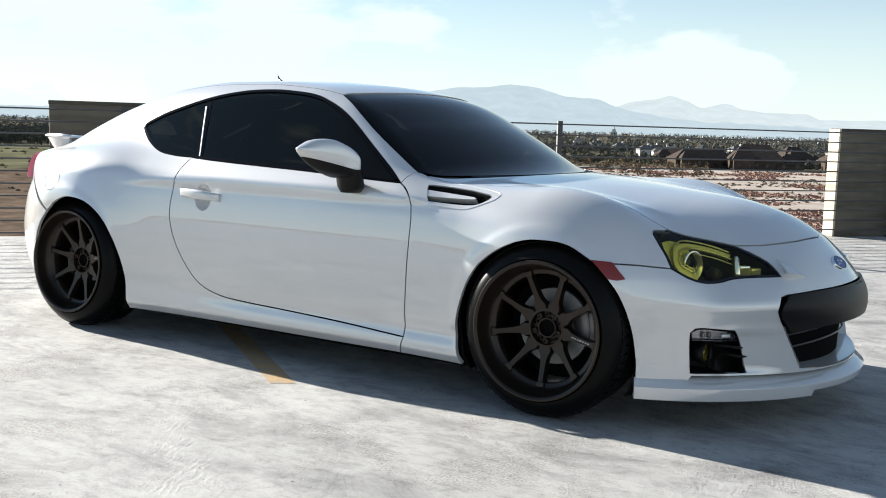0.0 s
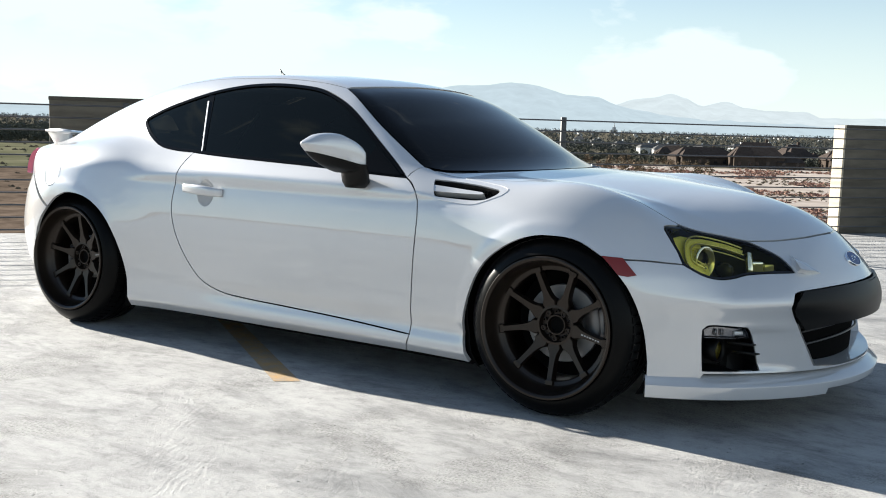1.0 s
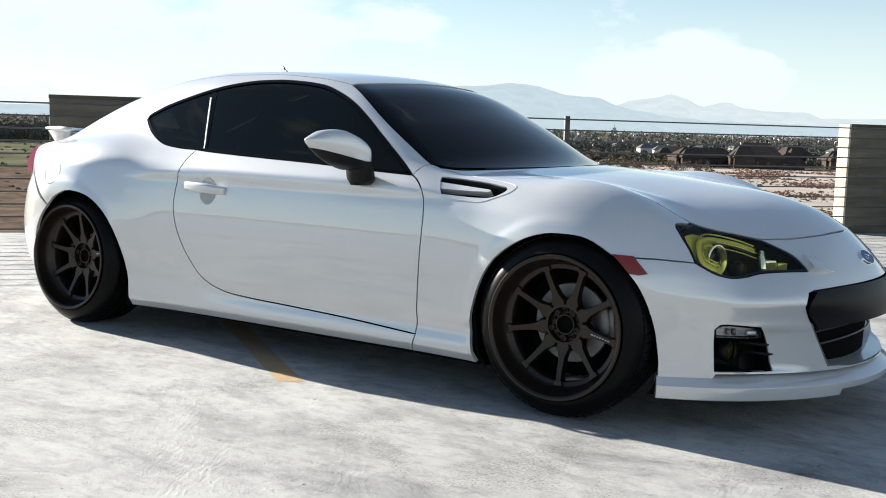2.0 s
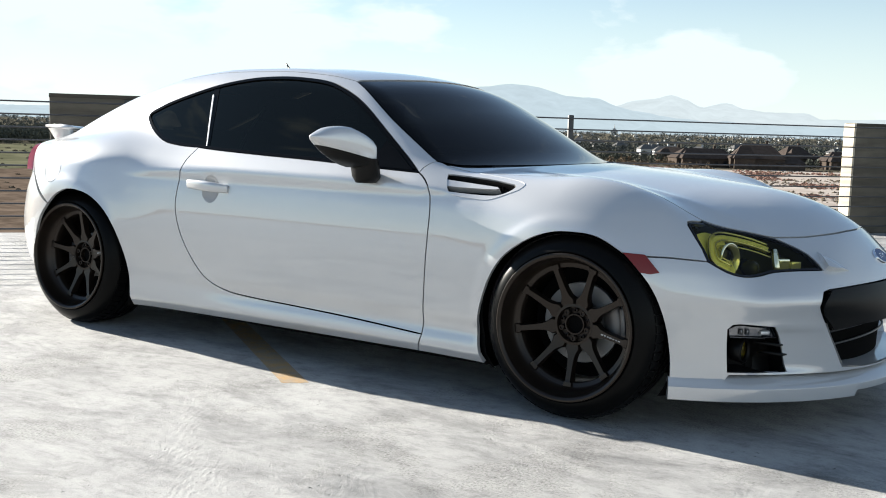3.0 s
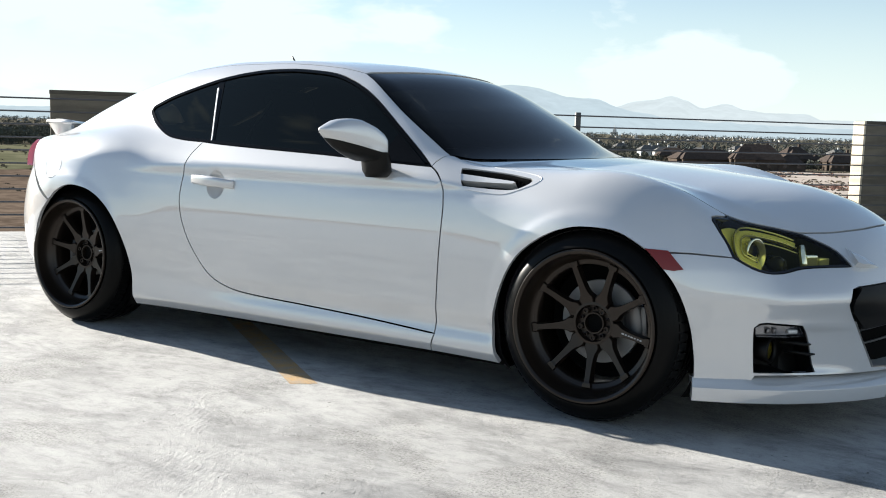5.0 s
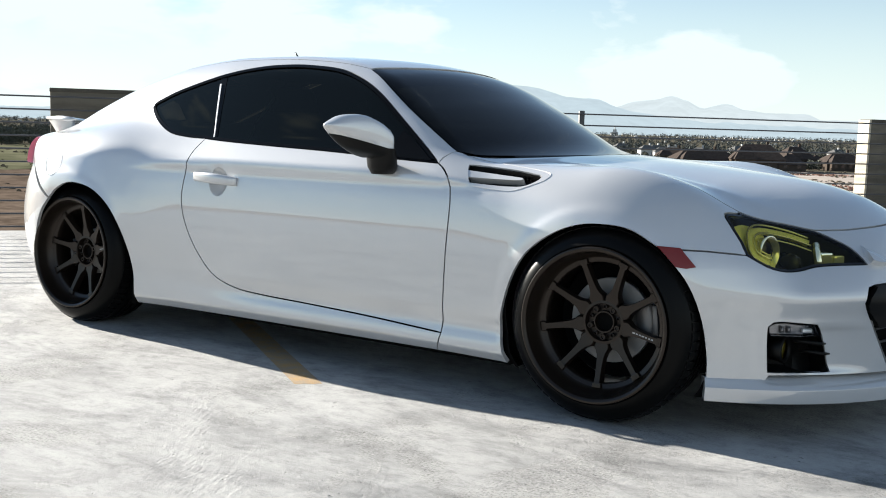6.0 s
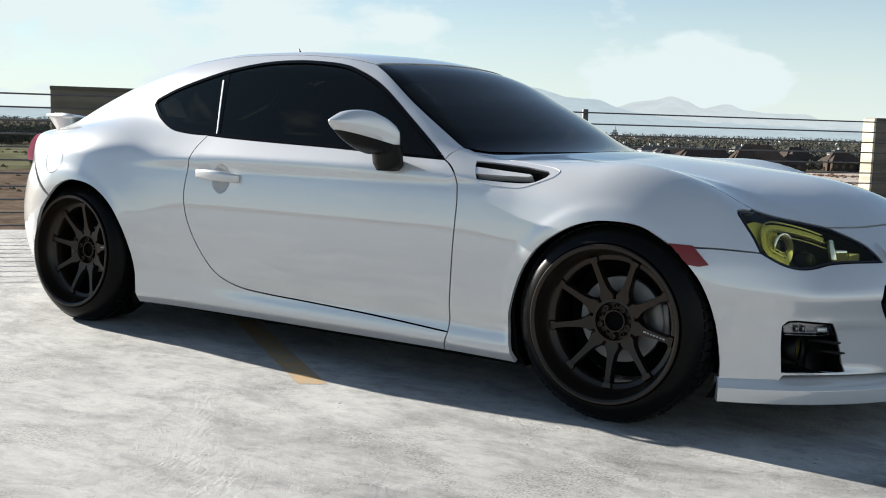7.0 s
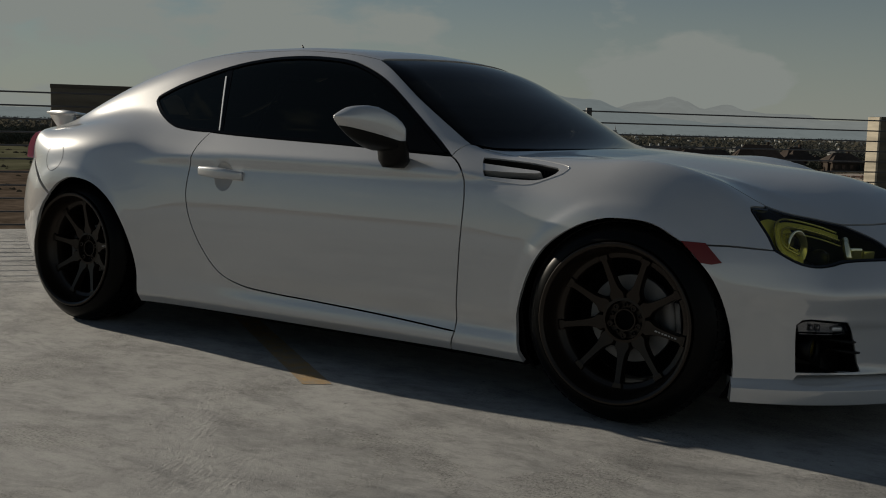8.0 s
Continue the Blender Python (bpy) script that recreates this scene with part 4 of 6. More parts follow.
WING = outline(
    ("y", [(0.657, 0.139), (0.676, 0.208)]),
    ("y", DOOR_FRONT[::-1]),
    ("z", [(0.628, 0.765), (0.655, 0.714), (0.701, 0.711)]),
    ("z", HOOD_SIDE),
    ("p", LAMP_BACK[::-1]),
    ("y", WING_NOSE[::-1]),
    ("y", ARCH_F[::-1]),
    ("y", [(0.948, 0.137), (0.657, 0.139)]),
)
VENT = outline(("y", [(0.737, 0.802), (0.824, 0.797), (0.924, 0.790), (1.016, 0.779)]), ("y", [(1.016, 0.779), (1.028, 0.773), (1.013, 0.760), (0.985, 0.747), (0.948, 0.741), (0.869, 0.741), (0.771, 0.746)]), ("y", [(0.771, 0.746), (0.737, 0.802)]), step=0.012)
panel("front_wing", "r", WING, PAINT, car, holes=[VENT], step=0.014, label="white front wing with a flared arch")
SIDE = outline(
    ("z", A_PILLAR),
    ("z", RAIL),
    ("z", GLASS_SIDE),
    ("z", [(-1.72, 0.50), (-1.80, 0.585), (-1.83, 0.60)]),
    ("p", [(-1.83, -0.60, 0.86), (-1.72, -0.72, 0.78), (-1.62, -0.80, 0.70), (-1.390, -0.89, 0.566)]),
    ("y", ARCH_R[::-1]),
    ("y", SILL),
    ("y", [(0.657, 0.139), (0.676, 0.208)]),
    ("y", DOOR_LOW),
    ("y", DLO_REAR),
    ("y", DLO_TOP),
    ("z", [(0.628, 0.765), (0.655, 0.714)]),
)
panel("side_panel", "r", SIDE, PAINT, car, step=0.017, label="white quarter panel, sill and roof pillar")
HOOD = outline(("z", COWL[::-1]), ("z", HOOD_SIDE), ("z", HOOD_LAMP), ("z", HOOD_FRONT), ("z", [(2.022, 0.0), (0.985, 0.0)]))
panel("hood", "z", HOOD, PAINT, car, sides="weld", step=0.021, label="white bonnet with a raised centre")
ROOF = outline(("z", HEADER[::-1]), ("z", RAIL), ("z", BACK_TOP), ("z", [(-1.02, 0.0), (0.205, 0.0)]))
panel("roof", "z", ROOF, PAINT, car, sides="weld", label="white roof")
panel("headliner", "z", ROOF, SEAT, car, sides="weld", step=0.06, gap=-0.020, thick=0.0, sink=0.018, label="black headliner under the roof")
LINING = outline(
    ("z", A_PILLAR),
    ("z", RAIL),
    ("z", GLASS_SIDE),
    ("z", [(-1.72, 0.50), (-1.60, 0.60)]),
    ("y", [(-1.45, 0.86), (-1.10, 0.83), (-0.80, 0.84)]),
    ("y", DLO_REAR[3:]),
    ("y", DLO_TOP),
    ("z", [(0.628, 0.765), (0.655, 0.714)]),
)
panel("pillar_lining", "r", LINING, SEAT, car, step=0.045, gap=-0.022, thick=0.0, sink=0.016, label="black lining inside the pillars")
BUMPER = outline(
    ("z", HOOD_FRONT),
    ("f", [(0.0, 0.645), (0.0, 0.495)]),
    ("p", [(2.19, 0.0, 0.495), (2.158, -0.12, 0.494), (2.106, -0.31, 0.490), (2.035, -0.456, 0.481)]),
    ("p", [(2.035, -0.456, 0.481), (2.024, -0.485, 0.470), (2.019, -0.5, 0.428)]),
    ("p", [(2.019, -0.5, 0.428), (2.043, -0.443, 0.333), (2.075, -0.378, 0.218)]),
    ("p", [(2.075, -0.378, 0.218), (2.12, -0.28, 0.210), (2.155, -0.14, 0.208), (2.17, 0.0, 0.208)]),
    ("f", [(0.0, 0.208), (0.0, 0.197)]),
    ("p", [(2.165, 0.0, 0.197), (2.14, -0.20, 0.198), (2.05, -0.42, 0.200), (1.92, -0.585, 0.201), (1.792, -0.693, 0.201)]),
    ("p", [(1.792, -0.693, 0.201), (1.783, -0.701, 0.184)]),
    ("p", [(1.783, -0.701, 0.184), (1.70, -0.75, 0.184), (1.626, -0.79, 0.185)]),
    ("y", ARCH_F2[::-1]),
    ("y", WING_NOSE),
    ("p", LAMP_LOW),
    ("p", LAMP_TOP),
)
FOG = outline(("p", [(1.787, -0.695, 0.213), (1.783, -0.705, 0.345), (1.790, -0.701, 0.365), (1.815, -0.682, 0.370)]), ("p", [(1.815, -0.682, 0.370), (1.903, -0.606, 0.361)]), ("p", [(1.903, -0.606, 0.361), (1.924, -0.583, 0.318), (1.942, -0.560, 0.213)]), ("p", [(1.942, -0.560, 0.213), (1.787, -0.695, 0.213)]))
panel("front_bumper", "f", BUMPER, PAINT, car, holes=[FOG], sides="weld", step=0.0155, thick=0.02, label="white front bumper")
WIND = outline(("z", HEADER[::-1]), ("z", A_PILLAR[::-1]), ("z", SCREEN_LOW), ("z", [(0.95, 0.0), (0.205, 0.0)]))
panel("windscreen", "z", WIND, SCREEN, car, sides="weld", thick=0.004, gap=0.004, sink=0.004, label="dark windscreen glass")
BACKLIGHT = outline(("z", BACK_TOP[::-1]), ("z", GLASS_SIDE), ("z", BACK_LOW), ("z", [(-1.77, 0.0), (-1.02, 0.0)]))
panel("rear_window", "z", BACKLIGHT, TINT, car, sides="weld", thick=0.004, gap=0.004, sink=0.004, label="dark tinted rear window")
# cowl under the windscreen
COWL_LINE = outline(("z", SCREEN_LOW[::-1]), ("z", [(0.655, 0.714), (0.701, 0.711)]), ("z", COWL), ("z", [(0.985, 0.0), (0.95, 0.0)]))
panel("cowl", "z", COWL_LINE, PLASTIC, car, sides="weld", step=0.05, gap=0.0, sink=0.012, thick=0.0, label="black plastic cowl")
TRUNK = outline(("z", BACK_LOW[::-1]), ("z", [(-1.72, 0.50), (-1.80, 0.585), (-1.83, 0.60)]), ("z", [(-1.83, 0.60), (-1.92, 0.5), (-1.96, 0.3), (-1.97, 0.0)]), ("z", [(-1.97, 0.0), (-1.77, 0.0)]))
panel("boot_lid", "z", TRUNK, PAINT, car, sides="weld", label="white boot lid")
TAIL = outline(
    ("p", [(-1.97, 0.0, 0.86), (-1.96, -0.3, 0.86), (-1.92, -0.50, 0.85)]),
    ("p", [(-1.92, -0.50, 0.85), (-1.93, -0.50, 0.72)]),
    ("p", [(-1.93, -0.50, 0.72), (-1.80, -0.66, 0.70), (-1.62, -0.80, 0.70)]),
    ("p", [(-1.62, -0.80, 0.70), (-1.390, -0.89, 0.566)]),
    ("y", ARCH_R2),
    ("p", [(-1.60, -0.80, 0.18), (-1.80, -0.6, 0.18), (-1.93, -0.3, 0.18), (-1.96, 0.0, 0.18)]),
    ("p", [(-1.96, 0.0, 0.18), (-2.08, 0.0, 0.5), (-1.97, 0.0, 0.86)]),
)
panel("rear_bumper", "b", TAIL, PAINT, car, sides="weld", label="white rear bumper")
TSKIN = outline(("p", [(-1.62, -0.80, 0.70), (-1.72, -0.72, 0.78), (-1.83, -0.60, 0.86), (-1.92, -0.50, 0.85)]), ("p", [(-1.92, -0.50, 0.85), (-1.93, -0.50, 0.72)]), ("p", [(-1.93, -0.50, 0.72), (-1.80, -0.66, 0.70), (-1.62, -0.80, 0.70)]))
panel("lamp_surround", "b", TSKIN, PAINT, car, gap=0.001, sink=0.0, thick=0.02, label="white panel round the tail lamp")
TLAMP = outline(("p", [(-1.67, -0.775, 0.706), (-1.74, -0.715, 0.760), (-1.82, -0.64, 0.812), (-1.90, -0.53, 0.815)]), ("p", [(-1.90, -0.53, 0.815), (-1.915, -0.52, 0.73)]), ("p", [(-1.915, -0.52, 0.73), (-1.80, -0.66, 0.705), (-1.67, -0.775, 0.706)]))
panel("tail_lamp", "b", TLAMP, TAIL_RED, car, gap=0.003, sink=-0.026, thick=0.05, label="red tail lamp")

# side windows with black trim, the door glass and the quarter glass
DLO_IN = ring_in("y", DLO, 0.012)
panel("window_trim", "y", DLO, SAIL_BLACK, car, holes=[DLO_IN], step=0.05, gap=0.001, sink=-0.001, thick=0.014, label="black window surround")
panel("side_window", "y", DLO_IN, TINT, car, gap=0.0, sink=0.004, thick=0.0, label="dark tinted side window")
PILLAR = outline(("y", [(-0.632, 1.112), (-0.524, 0.858)]), ("y", [(-0.524, 0.858), (-0.492, 0.856)]), ("y", [(-0.492, 0.856), (-0.598, 1.116)]), ("y", [(-0.598, 1.116), (-0.632, 1.112)]))
panel("centre_pillar", "y", PILLAR, SAIL_BLACK, car, gap=0.0, sink=0.002, thick=0.01, label="gloss black door pillar")
# the sun's glint on the pillar's glossy edge, made as a white strip
FLASH = outline(("y", [(-0.619, 1.085), (-0.512, 0.862)]), ("y", [(-0.512, 0.862), (-0.507, 0.862)]), ("y", [(-0.507, 0.862), (-0.612, 1.087)]), ("y", [(-0.612, 1.087), (-0.619, 1.085)]))
panel("pillar_strip", "y", FLASH, BRIGHT, car, gap=0.0, sink=-0.002, thick=0.004, label="bright strip standing in for a glint on the door pillar")
SAIL = outline(("y", [(0.39, 0.818), (0.425, 0.915)]), ("y", [(0.425, 0.915), (0.592, 0.810)]), ("y", [(0.592, 0.810), (0.39, 0.818)]))
panel("mirror_sail", "y", SAIL, SAIL_BLACK, car, gap=0.0, sink=-0.003, thick=0.01, label="black plastic mirror sail")


def recess(name, kind, line, depth, material, label="", tighten=0.0, walls=True):
    """A hollow behind an opening: a floor set back and walls up to the skin."""
    poly = coords(kind, line)
    uv, faces = sheet(kind, poly, (), 0.03)
    pts = project(kind, uv)
    normals = slope(pts)
    me_floor = pts - normals * depth
    ring = project(kind, poly)
    ring_n = slope(ring)
    k = len(me_floor)
    v = np.vstack([me_floor, ring - ring_n * 0.004, ring - ring_n * depth])
    f = [tuple(int(i) for i in t) for t in faces]
    m = len(ring)
    f += [(k + i, k + (i + 1) % m, k + m + (i + 1) % m, k + m + i) for i in range(m)]
    bm = bmesh.new()
    vs = [bm.verts.new(p) for p in v]
    for t in f:
        bm.faces.new([vs[i] for i in t])
    bmesh.ops.remove_doubles(bm, verts=bm.verts, dist=1e-5)
    body_part(name, bm, material, car, label, smooth=False)


# headlamps
LAMP = outline(("p", LAMP_LOW), ("p", LAMP_TOP), ("z", HOOD_LAMP[::-1]), ("p", LAMP_BACK[::-1]))


def lamp_inside(p, depth):
    """A point behind the lamp's lens."""
    q = project("f", coords("f", np.array([p])))
    return Vector((q - slope(q) * depth)[0])


recess("headlamp_housing", "f", LAMP, 0.06, LAMP_BLACK, "black headlamp housing")
lens = panel("headlamp_lens", "f", LAMP, YELLOW_LENS, car, gap=0.002, sink=0.002, thick=0.0, label="yellow tinted headlamp lens")
for ob in lens:
    ob.visible_shadow = False
panel("headlamp_rim", "f", LAMP, GLOSS_BLACK, car, holes=[ring_in("f", LAMP, 0.007)], step=0.05, gap=0.001, sink=0.001, thick=0.01, label="gloss black edge of the headlamp")


def headlamp_inside():
    # the bent light bar: a broad yellow guide with a thin bright line inside it
    bar = [(1.769, -0.661, 0.548), (1.728, -0.684, 0.574), (1.708, -0.671, 0.602), (1.693, -0.634, 0.632), (1.698, -0.585, 0.645), (1.727, -0.538, 0.640), (1.779, -0.497, 0.625), (1.829, -0.472, 0.607)]
    line = coords("f", flow(bar, 0.008))
    along = np.gradient(line, axis=0)
    across = np.stack([-along[:, 1], along[:, 0]], 1) / np.linalg.norm(along, axis=1, keepdims=True)
    for shift, depth, radius, mat, label in ((0.0, 0.018, 0.0115, OLIVE_CHROME, "olive light bar"), (0.026, 0.012, 0.0024, YELLOW_CHROME, "thin yellow line beside the light bar"), (0.0115, 0.008, 0.0036, YELLOW_CHROME, "bright yellow edge of the light bar"), (-0.0115, 0.008, 0.0032, YELLOW_CHROME, "bright yellow edge of the light bar")):
        q = project("f", line + across * shift)
        bm = bmesh.new()
        tube(bm, q - slope(q) * depth, radius, 10)
        body_part("light_bar", bm, mat, car, label)
    # the projector
    c = lamp_inside((1.750, -0.615, 0.594), 0.035)
    aim = Vector((0.955, -0.29, 0.05)).normalized()
    m = Matrix.Translation(c) @ aim.to_track_quat("Y", "Z").to_matrix().to_4x4() @ Matrix.Scale(1.22, 4)
    bm = bmesh.new()
    lathe(bm, [(0.036, -0.03), (0.039, 0.008), (0.044, 0.012), (0.044, 0.016), (0.0405, 0.017), (0.036, -0.002)], 40, m)
    body_part("projector_ring", bm, YELLOW_CHROME, car, "yellow projector ring")
    bm = bmesh.new()
    lathe(bm, [(0.037, -0.012), (0.033, 0.002), (0.023, 0.010), (0.011, 0.014), (0.001, 0.015)], 32, m)
    body_part("projector_lens", bm, GLOSS_BLACK, car, "dark projector lens")
    # the indicator towards the nose: an upright bar and a ribbed block
    low, high = lamp_inside((1.866, -0.519, 0.548), 0.011), lamp_inside((1.850, -0.466, 0.600), 0.011)
    bm = bmesh.new()
    tube(bm, [low, (low + high) / 2, high], 0.0125, 10)
    body_part("indicator_bar", bm, YELLOW_CHROME, car, "yellow upright bar of the indicator")
    for at, size in (((1.888, -0.486, 0.568), (0.040, 0.03, 0.044)), ((1.918, -0.461, 0.565), (0.038, 0.03, 0.034))):
        bm = bmesh.new()
        box(bm, size, Matrix.Translation(lamp_inside(at, 0.024)) @ pose(0, 0, 0, 0, 0, 42), 0.004)
        body_part("indicator_reflector", bm, YELLOW_CHROME, car, "yellow indicator reflector")
    # the greenish reflector behind the bar, at the outer end
    side = outline(("p", [(1.660, -0.655, 0.664), (1.694, -0.690, 0.618), (1.735, -0.700, 0.564)]), ("p", [(1.725, -0.712, 0.560), (1.790, -0.650, 0.535), (1.770, -0.62, 0.590), (1.72, -0.56, 0.650)]), ("p", [(1.72, -0.56, 0.650), (1.675, -0.605, 0.668), (1.660, -0.655, 0.664)]))
    panel("lamp_reflector", "f", side, OLIVE_CHROME, car, gap=0.0, sink=0.024, thick=0.0, step=0.02, label="greenish bright lamp reflector")
    # a dark dome between
    bm = bmesh.new()
    box(bm, (0.11, 0.05, 0.06), Matrix.Translation(lamp_inside((1.815, -0.560, 0.572), 0.050)) @ pose(0, 0, 0, 0, 0, -42), 0.024)
    body_part("lamp_shroud", bm, LAMP_BLACK, car, "black lamp shroud")


headlamp_inside()

# the folded fin beside the headlamp's tip
FIN = outline(("p", [(1.966, -0.375, 0.592), (1.988, -0.366, 0.580), (2.027, -0.344, 0.560), (2.062, -0.328, 0.534)]), ("p", [(2.062, -0.328, 0.534), (2.023, -0.393, 0.535), (2.004, -0.412, 0.541)]), ("p", [(2.004, -0.412, 0.541), (1.988, -0.402, 0.562), (1.966, -0.375, 0.592)]), step=0.01)
panel("lamp_fin", "f", FIN, PAINT, car, gap=0.0, sink=-0.002, thick=0.024, step=0.010, shape=lambda uv: -np.clip(0.55 * (0.534 + 0.913 * (uv[:, 0] - 0.2697) - uv[:, 1]), 0, 0.020), label="white fold at the tip of the headlamp")

# side marker lamps on the wheel arch
MARK = outline(("y", [(1.470, 0.588), (1.535, 0.584)]), ("y", [(1.535, 0.584), (1.586, 0.530)]), ("y", [(1.586, 0.530), (1.578, 0.523), (1.530, 0.528)]), ("y", [(1.530, 0.528), (1.500, 0.560), (1.470, 0.588)]))
panel("side_marker", "y", MARK, RED, car, gap=0.0, sink=-0.004, thick=0.012, step=0.02, label="red side marker lamp")

# fog lamp opening: black hollow, a clear lamp on top, a round lamp and fins
recess("fog_recess", "f", FOG, 0.10, PLASTIC, "black fog lamp recess")
SIGNAL = outline(("p", [(1.790, -0.699, 0.328), (1.787, -0.703, 0.350), (1.797, -0.696, 0.362), (1.825, -0.673, 0.366)]), ("p", [(1.825, -0.673, 0.366), (1.899, -0.609, 0.356)]), ("p", [(1.899, -0.609, 0.356), (1.918, -0.590, 0.324)]), ("p", [(1.918, -0.590, 0.324), (1.85, -0.648, 0.326), (1.790, -0.699, 0.328)]))
panel("indicator_back", "f", SIGNAL, DIM_CHROME, car, gap=0.003, sink=0.018, thick=0.0, step=0.02, label="bright indicator reflector")
for ob in panel("indicator_lens", "f", SIGNAL, CLEAR_LENS, car, gap=0.0, sink=0.002, thick=0.02, step=0.02, label="clear indicator lens"):
    ob.visible_shadow = False


def indicator_inside():
    """Ribs and a small bright bowl behind the indicator's lens."""
    for n, u in enumerate((0.18, 0.32)):
        line = []
        for z in (0.334, 0.345, 0.355):
            x, y = 1.800 + 0.115 * u, -0.695 + 0.100 * u
            q = project("f", coords("f", np.array([(x, y, z)])))
            line.append((q - slope(q) * 0.012)[0])
        bm = bmesh.new()
        tube(bm, line, 0.0065, 8)
        body_part("indicator_rib", bm, DIM_CHROME, car)
    q = project("f", coords("f", np.array([(1.885, -0.620, 0.340)])))
    bm = bmesh.new()
    box(bm, (0.034, 0.012, 0.014), Matrix.Translation((q - slope(q) * 0.012)[0]) @ pose(0, 0, 0, 0, 0, 42), 0.004)
    body_part("indicator_bulb", bm, BRIGHT, car, "bright indicator bulb bowl")


indicator_inside()


def fog_parts():
    q = project("f", coords("f", np.array([(1.84, -0.655, 0.270)])))
    n = Vector(slope(q)[0])
    c = Vector(q[0]) - n * 0.062
    aim = Vector((0.99, -0.14, 0)).normalized()
    m = Matrix.Translation(c) @ aim.to_track_quat("Y", "Z").to_matrix().to_4x4()
    bm = bmesh.new()
    lathe(bm, [(0.036, -0.03), (0.042, 0.012), (0.036, 0.016), (0.033, 0.004)], 28, m)
    body_part("fog_lamp_ring", bm, PLASTIC, car, "black fog lamp ring")
    bm = bmesh.new()
    lathe(bm, [(0.035, 0.002), (0.026, 0.010), (0.012, 0.014), (0.001, 0.015)], 28, m)
    body_part("fog_lamp_lens", bm, YELLOW_LENS, car, "yellow fog lamp lens")
    bm = bmesh.new()
    lathe(bm, [(0.035, 0.0), (0.028, -0.014), (0.012, -0.022), (0.001, -0.023)], 28, m)
    body_part("fog_lamp_bowl", bm, YELLOW_CHROME, car, "yellow fog lamp bowl")
    for z, y0 in ((0.300, -0.622), (0.268, -0.610)):
        line = []
        for y, d in ((y0, 0.05), (y0 + 0.02, 0.02), (y0 + 0.034, -0.002), (y0 + 0.048, -0.001)):
            q = project("f", coords("f", np.array([(2.18 - 0.62 * y * y - 0.36 * y**4, y, z)])))
            line.append((q - slope(q) * d)[0])
        bm = bmesh.new()
        tube(bm, line, [0.007, 0.007, 0.006, 0.003], 6)
        body_part("fog_fin", bm, PLASTIC, car, "black fin beside the fog lamp")


fog_parts()

# grille: a black bar over a dark hollow with slats
GRILLE_HALF = outline(
    ("f", [(0.0, 0.491), (0.0, 0.211)]),
    ("p", [(2.17, 0.0, 0.211), (2.155, -0.14, 0.211), (2.12, -0.28, 0.213), (2.077, -0.376, 0.220)]),
    ("p", [(2.077, -0.376, 0.220), (2.043, -0.441, 0.333), (2.021, -0.497, 0.428)]),
    ("p", [(2.021, -0.497, 0.428), (2.037, -0.454, 0.478)]),
    ("p", [(2.037, -0.454, 0.478), (2.106, -0.31, 0.487), (2.158, -0.12, 0.491), (2.19, 0.0, 0.491)]),
)
panel("grille_back", "f", GRILLE_HALF, WELL, car, sides="weld", gap=0.0, sink=0.068, thick=0.0, label="black grille backing")
BAR = outline(
    ("f", [(0.0, 0.491), (0.0, 0.372)]),
    ("p", [(2.19, 0.0, 0.372), (2.165, -0.16, 0.370), (2.11, -0.32, 0.363), (2.045, -0.438, 0.348)]),
    ("p", [(2.045, -0.438, 0.348), (2.021, -0.497, 0.428), (2.037, -0.454, 0.478)]),
    ("p", [(2.037, -0.454, 0.478), (2.106, -0.31, 0.487), (2.158, -0.12, 0.491), (2.19, 0.0, 0.491)]),
)
panel("grille_bar", "f", BAR, PLASTIC, car, sides="weld", gap=0.001, sink=-0.010, thick=0.05, label="satin black grille bar")


def grille_surround():
    """The white return round the grille opening and the slats in it."""
    ring = GRILLE_HALF[np.abs(GRILLE_HALF[:, 1]) > 1e-3]
    n = slope(ring)
    full = np.vstack([ring, (ring * (1, -1, 1))[::-1]])
    fn = np.vstack([n, (n * (1, -1, 1))[::-1]])
    bm = bmesh.new()
    a = [bm.verts.new(p + m * 0.001) for p, m in zip(full, fn)]
    b = [bm.verts.new(p - m * 0.070) for p, m in zip(full, fn)]
    upper = bmesh.new()
    for k in range(len(a)):
        j = (k + 1) % len(a)
        ring = (a[k], a[j], b[j], b[k])
        if max(a[k].co.z, a[j].co.z) < 0.385:
            bm.faces.new(ring)
        else:
            upper.faces.new([upper.verts.new(v.co) for v in ring])
    bmesh.ops.remove_doubles(upper, verts=upper.verts, dist=1e-5)
    body_part("grille_frame", upper, PLASTIC, car, "black frame behind the grille bar", both=False, smooth=False)
    body_part("grille_surround", bm, PAINT, car, "white return round the grille", both=False, smooth=False)
    for z, reach in ((0.318, 0.420), (0.277, 0.400)):
        line = []
        for y in np.linspace(-reach, reach, 25):
            q = project("f", coords("f", np.array([(2.18 - 0.62 * y * y - 0.36 * y**4, y, z + 0.018 * (1 - (y / reach) ** 2))])))
            line.append((q - slope(q) * 0.056)[0])
        bm = bmesh.new()
        tube(bm, line, 0.0045, 6)
        body_part("grille_slat", bm, SATIN, car, "black grille slat", both=False)


grille_surround()


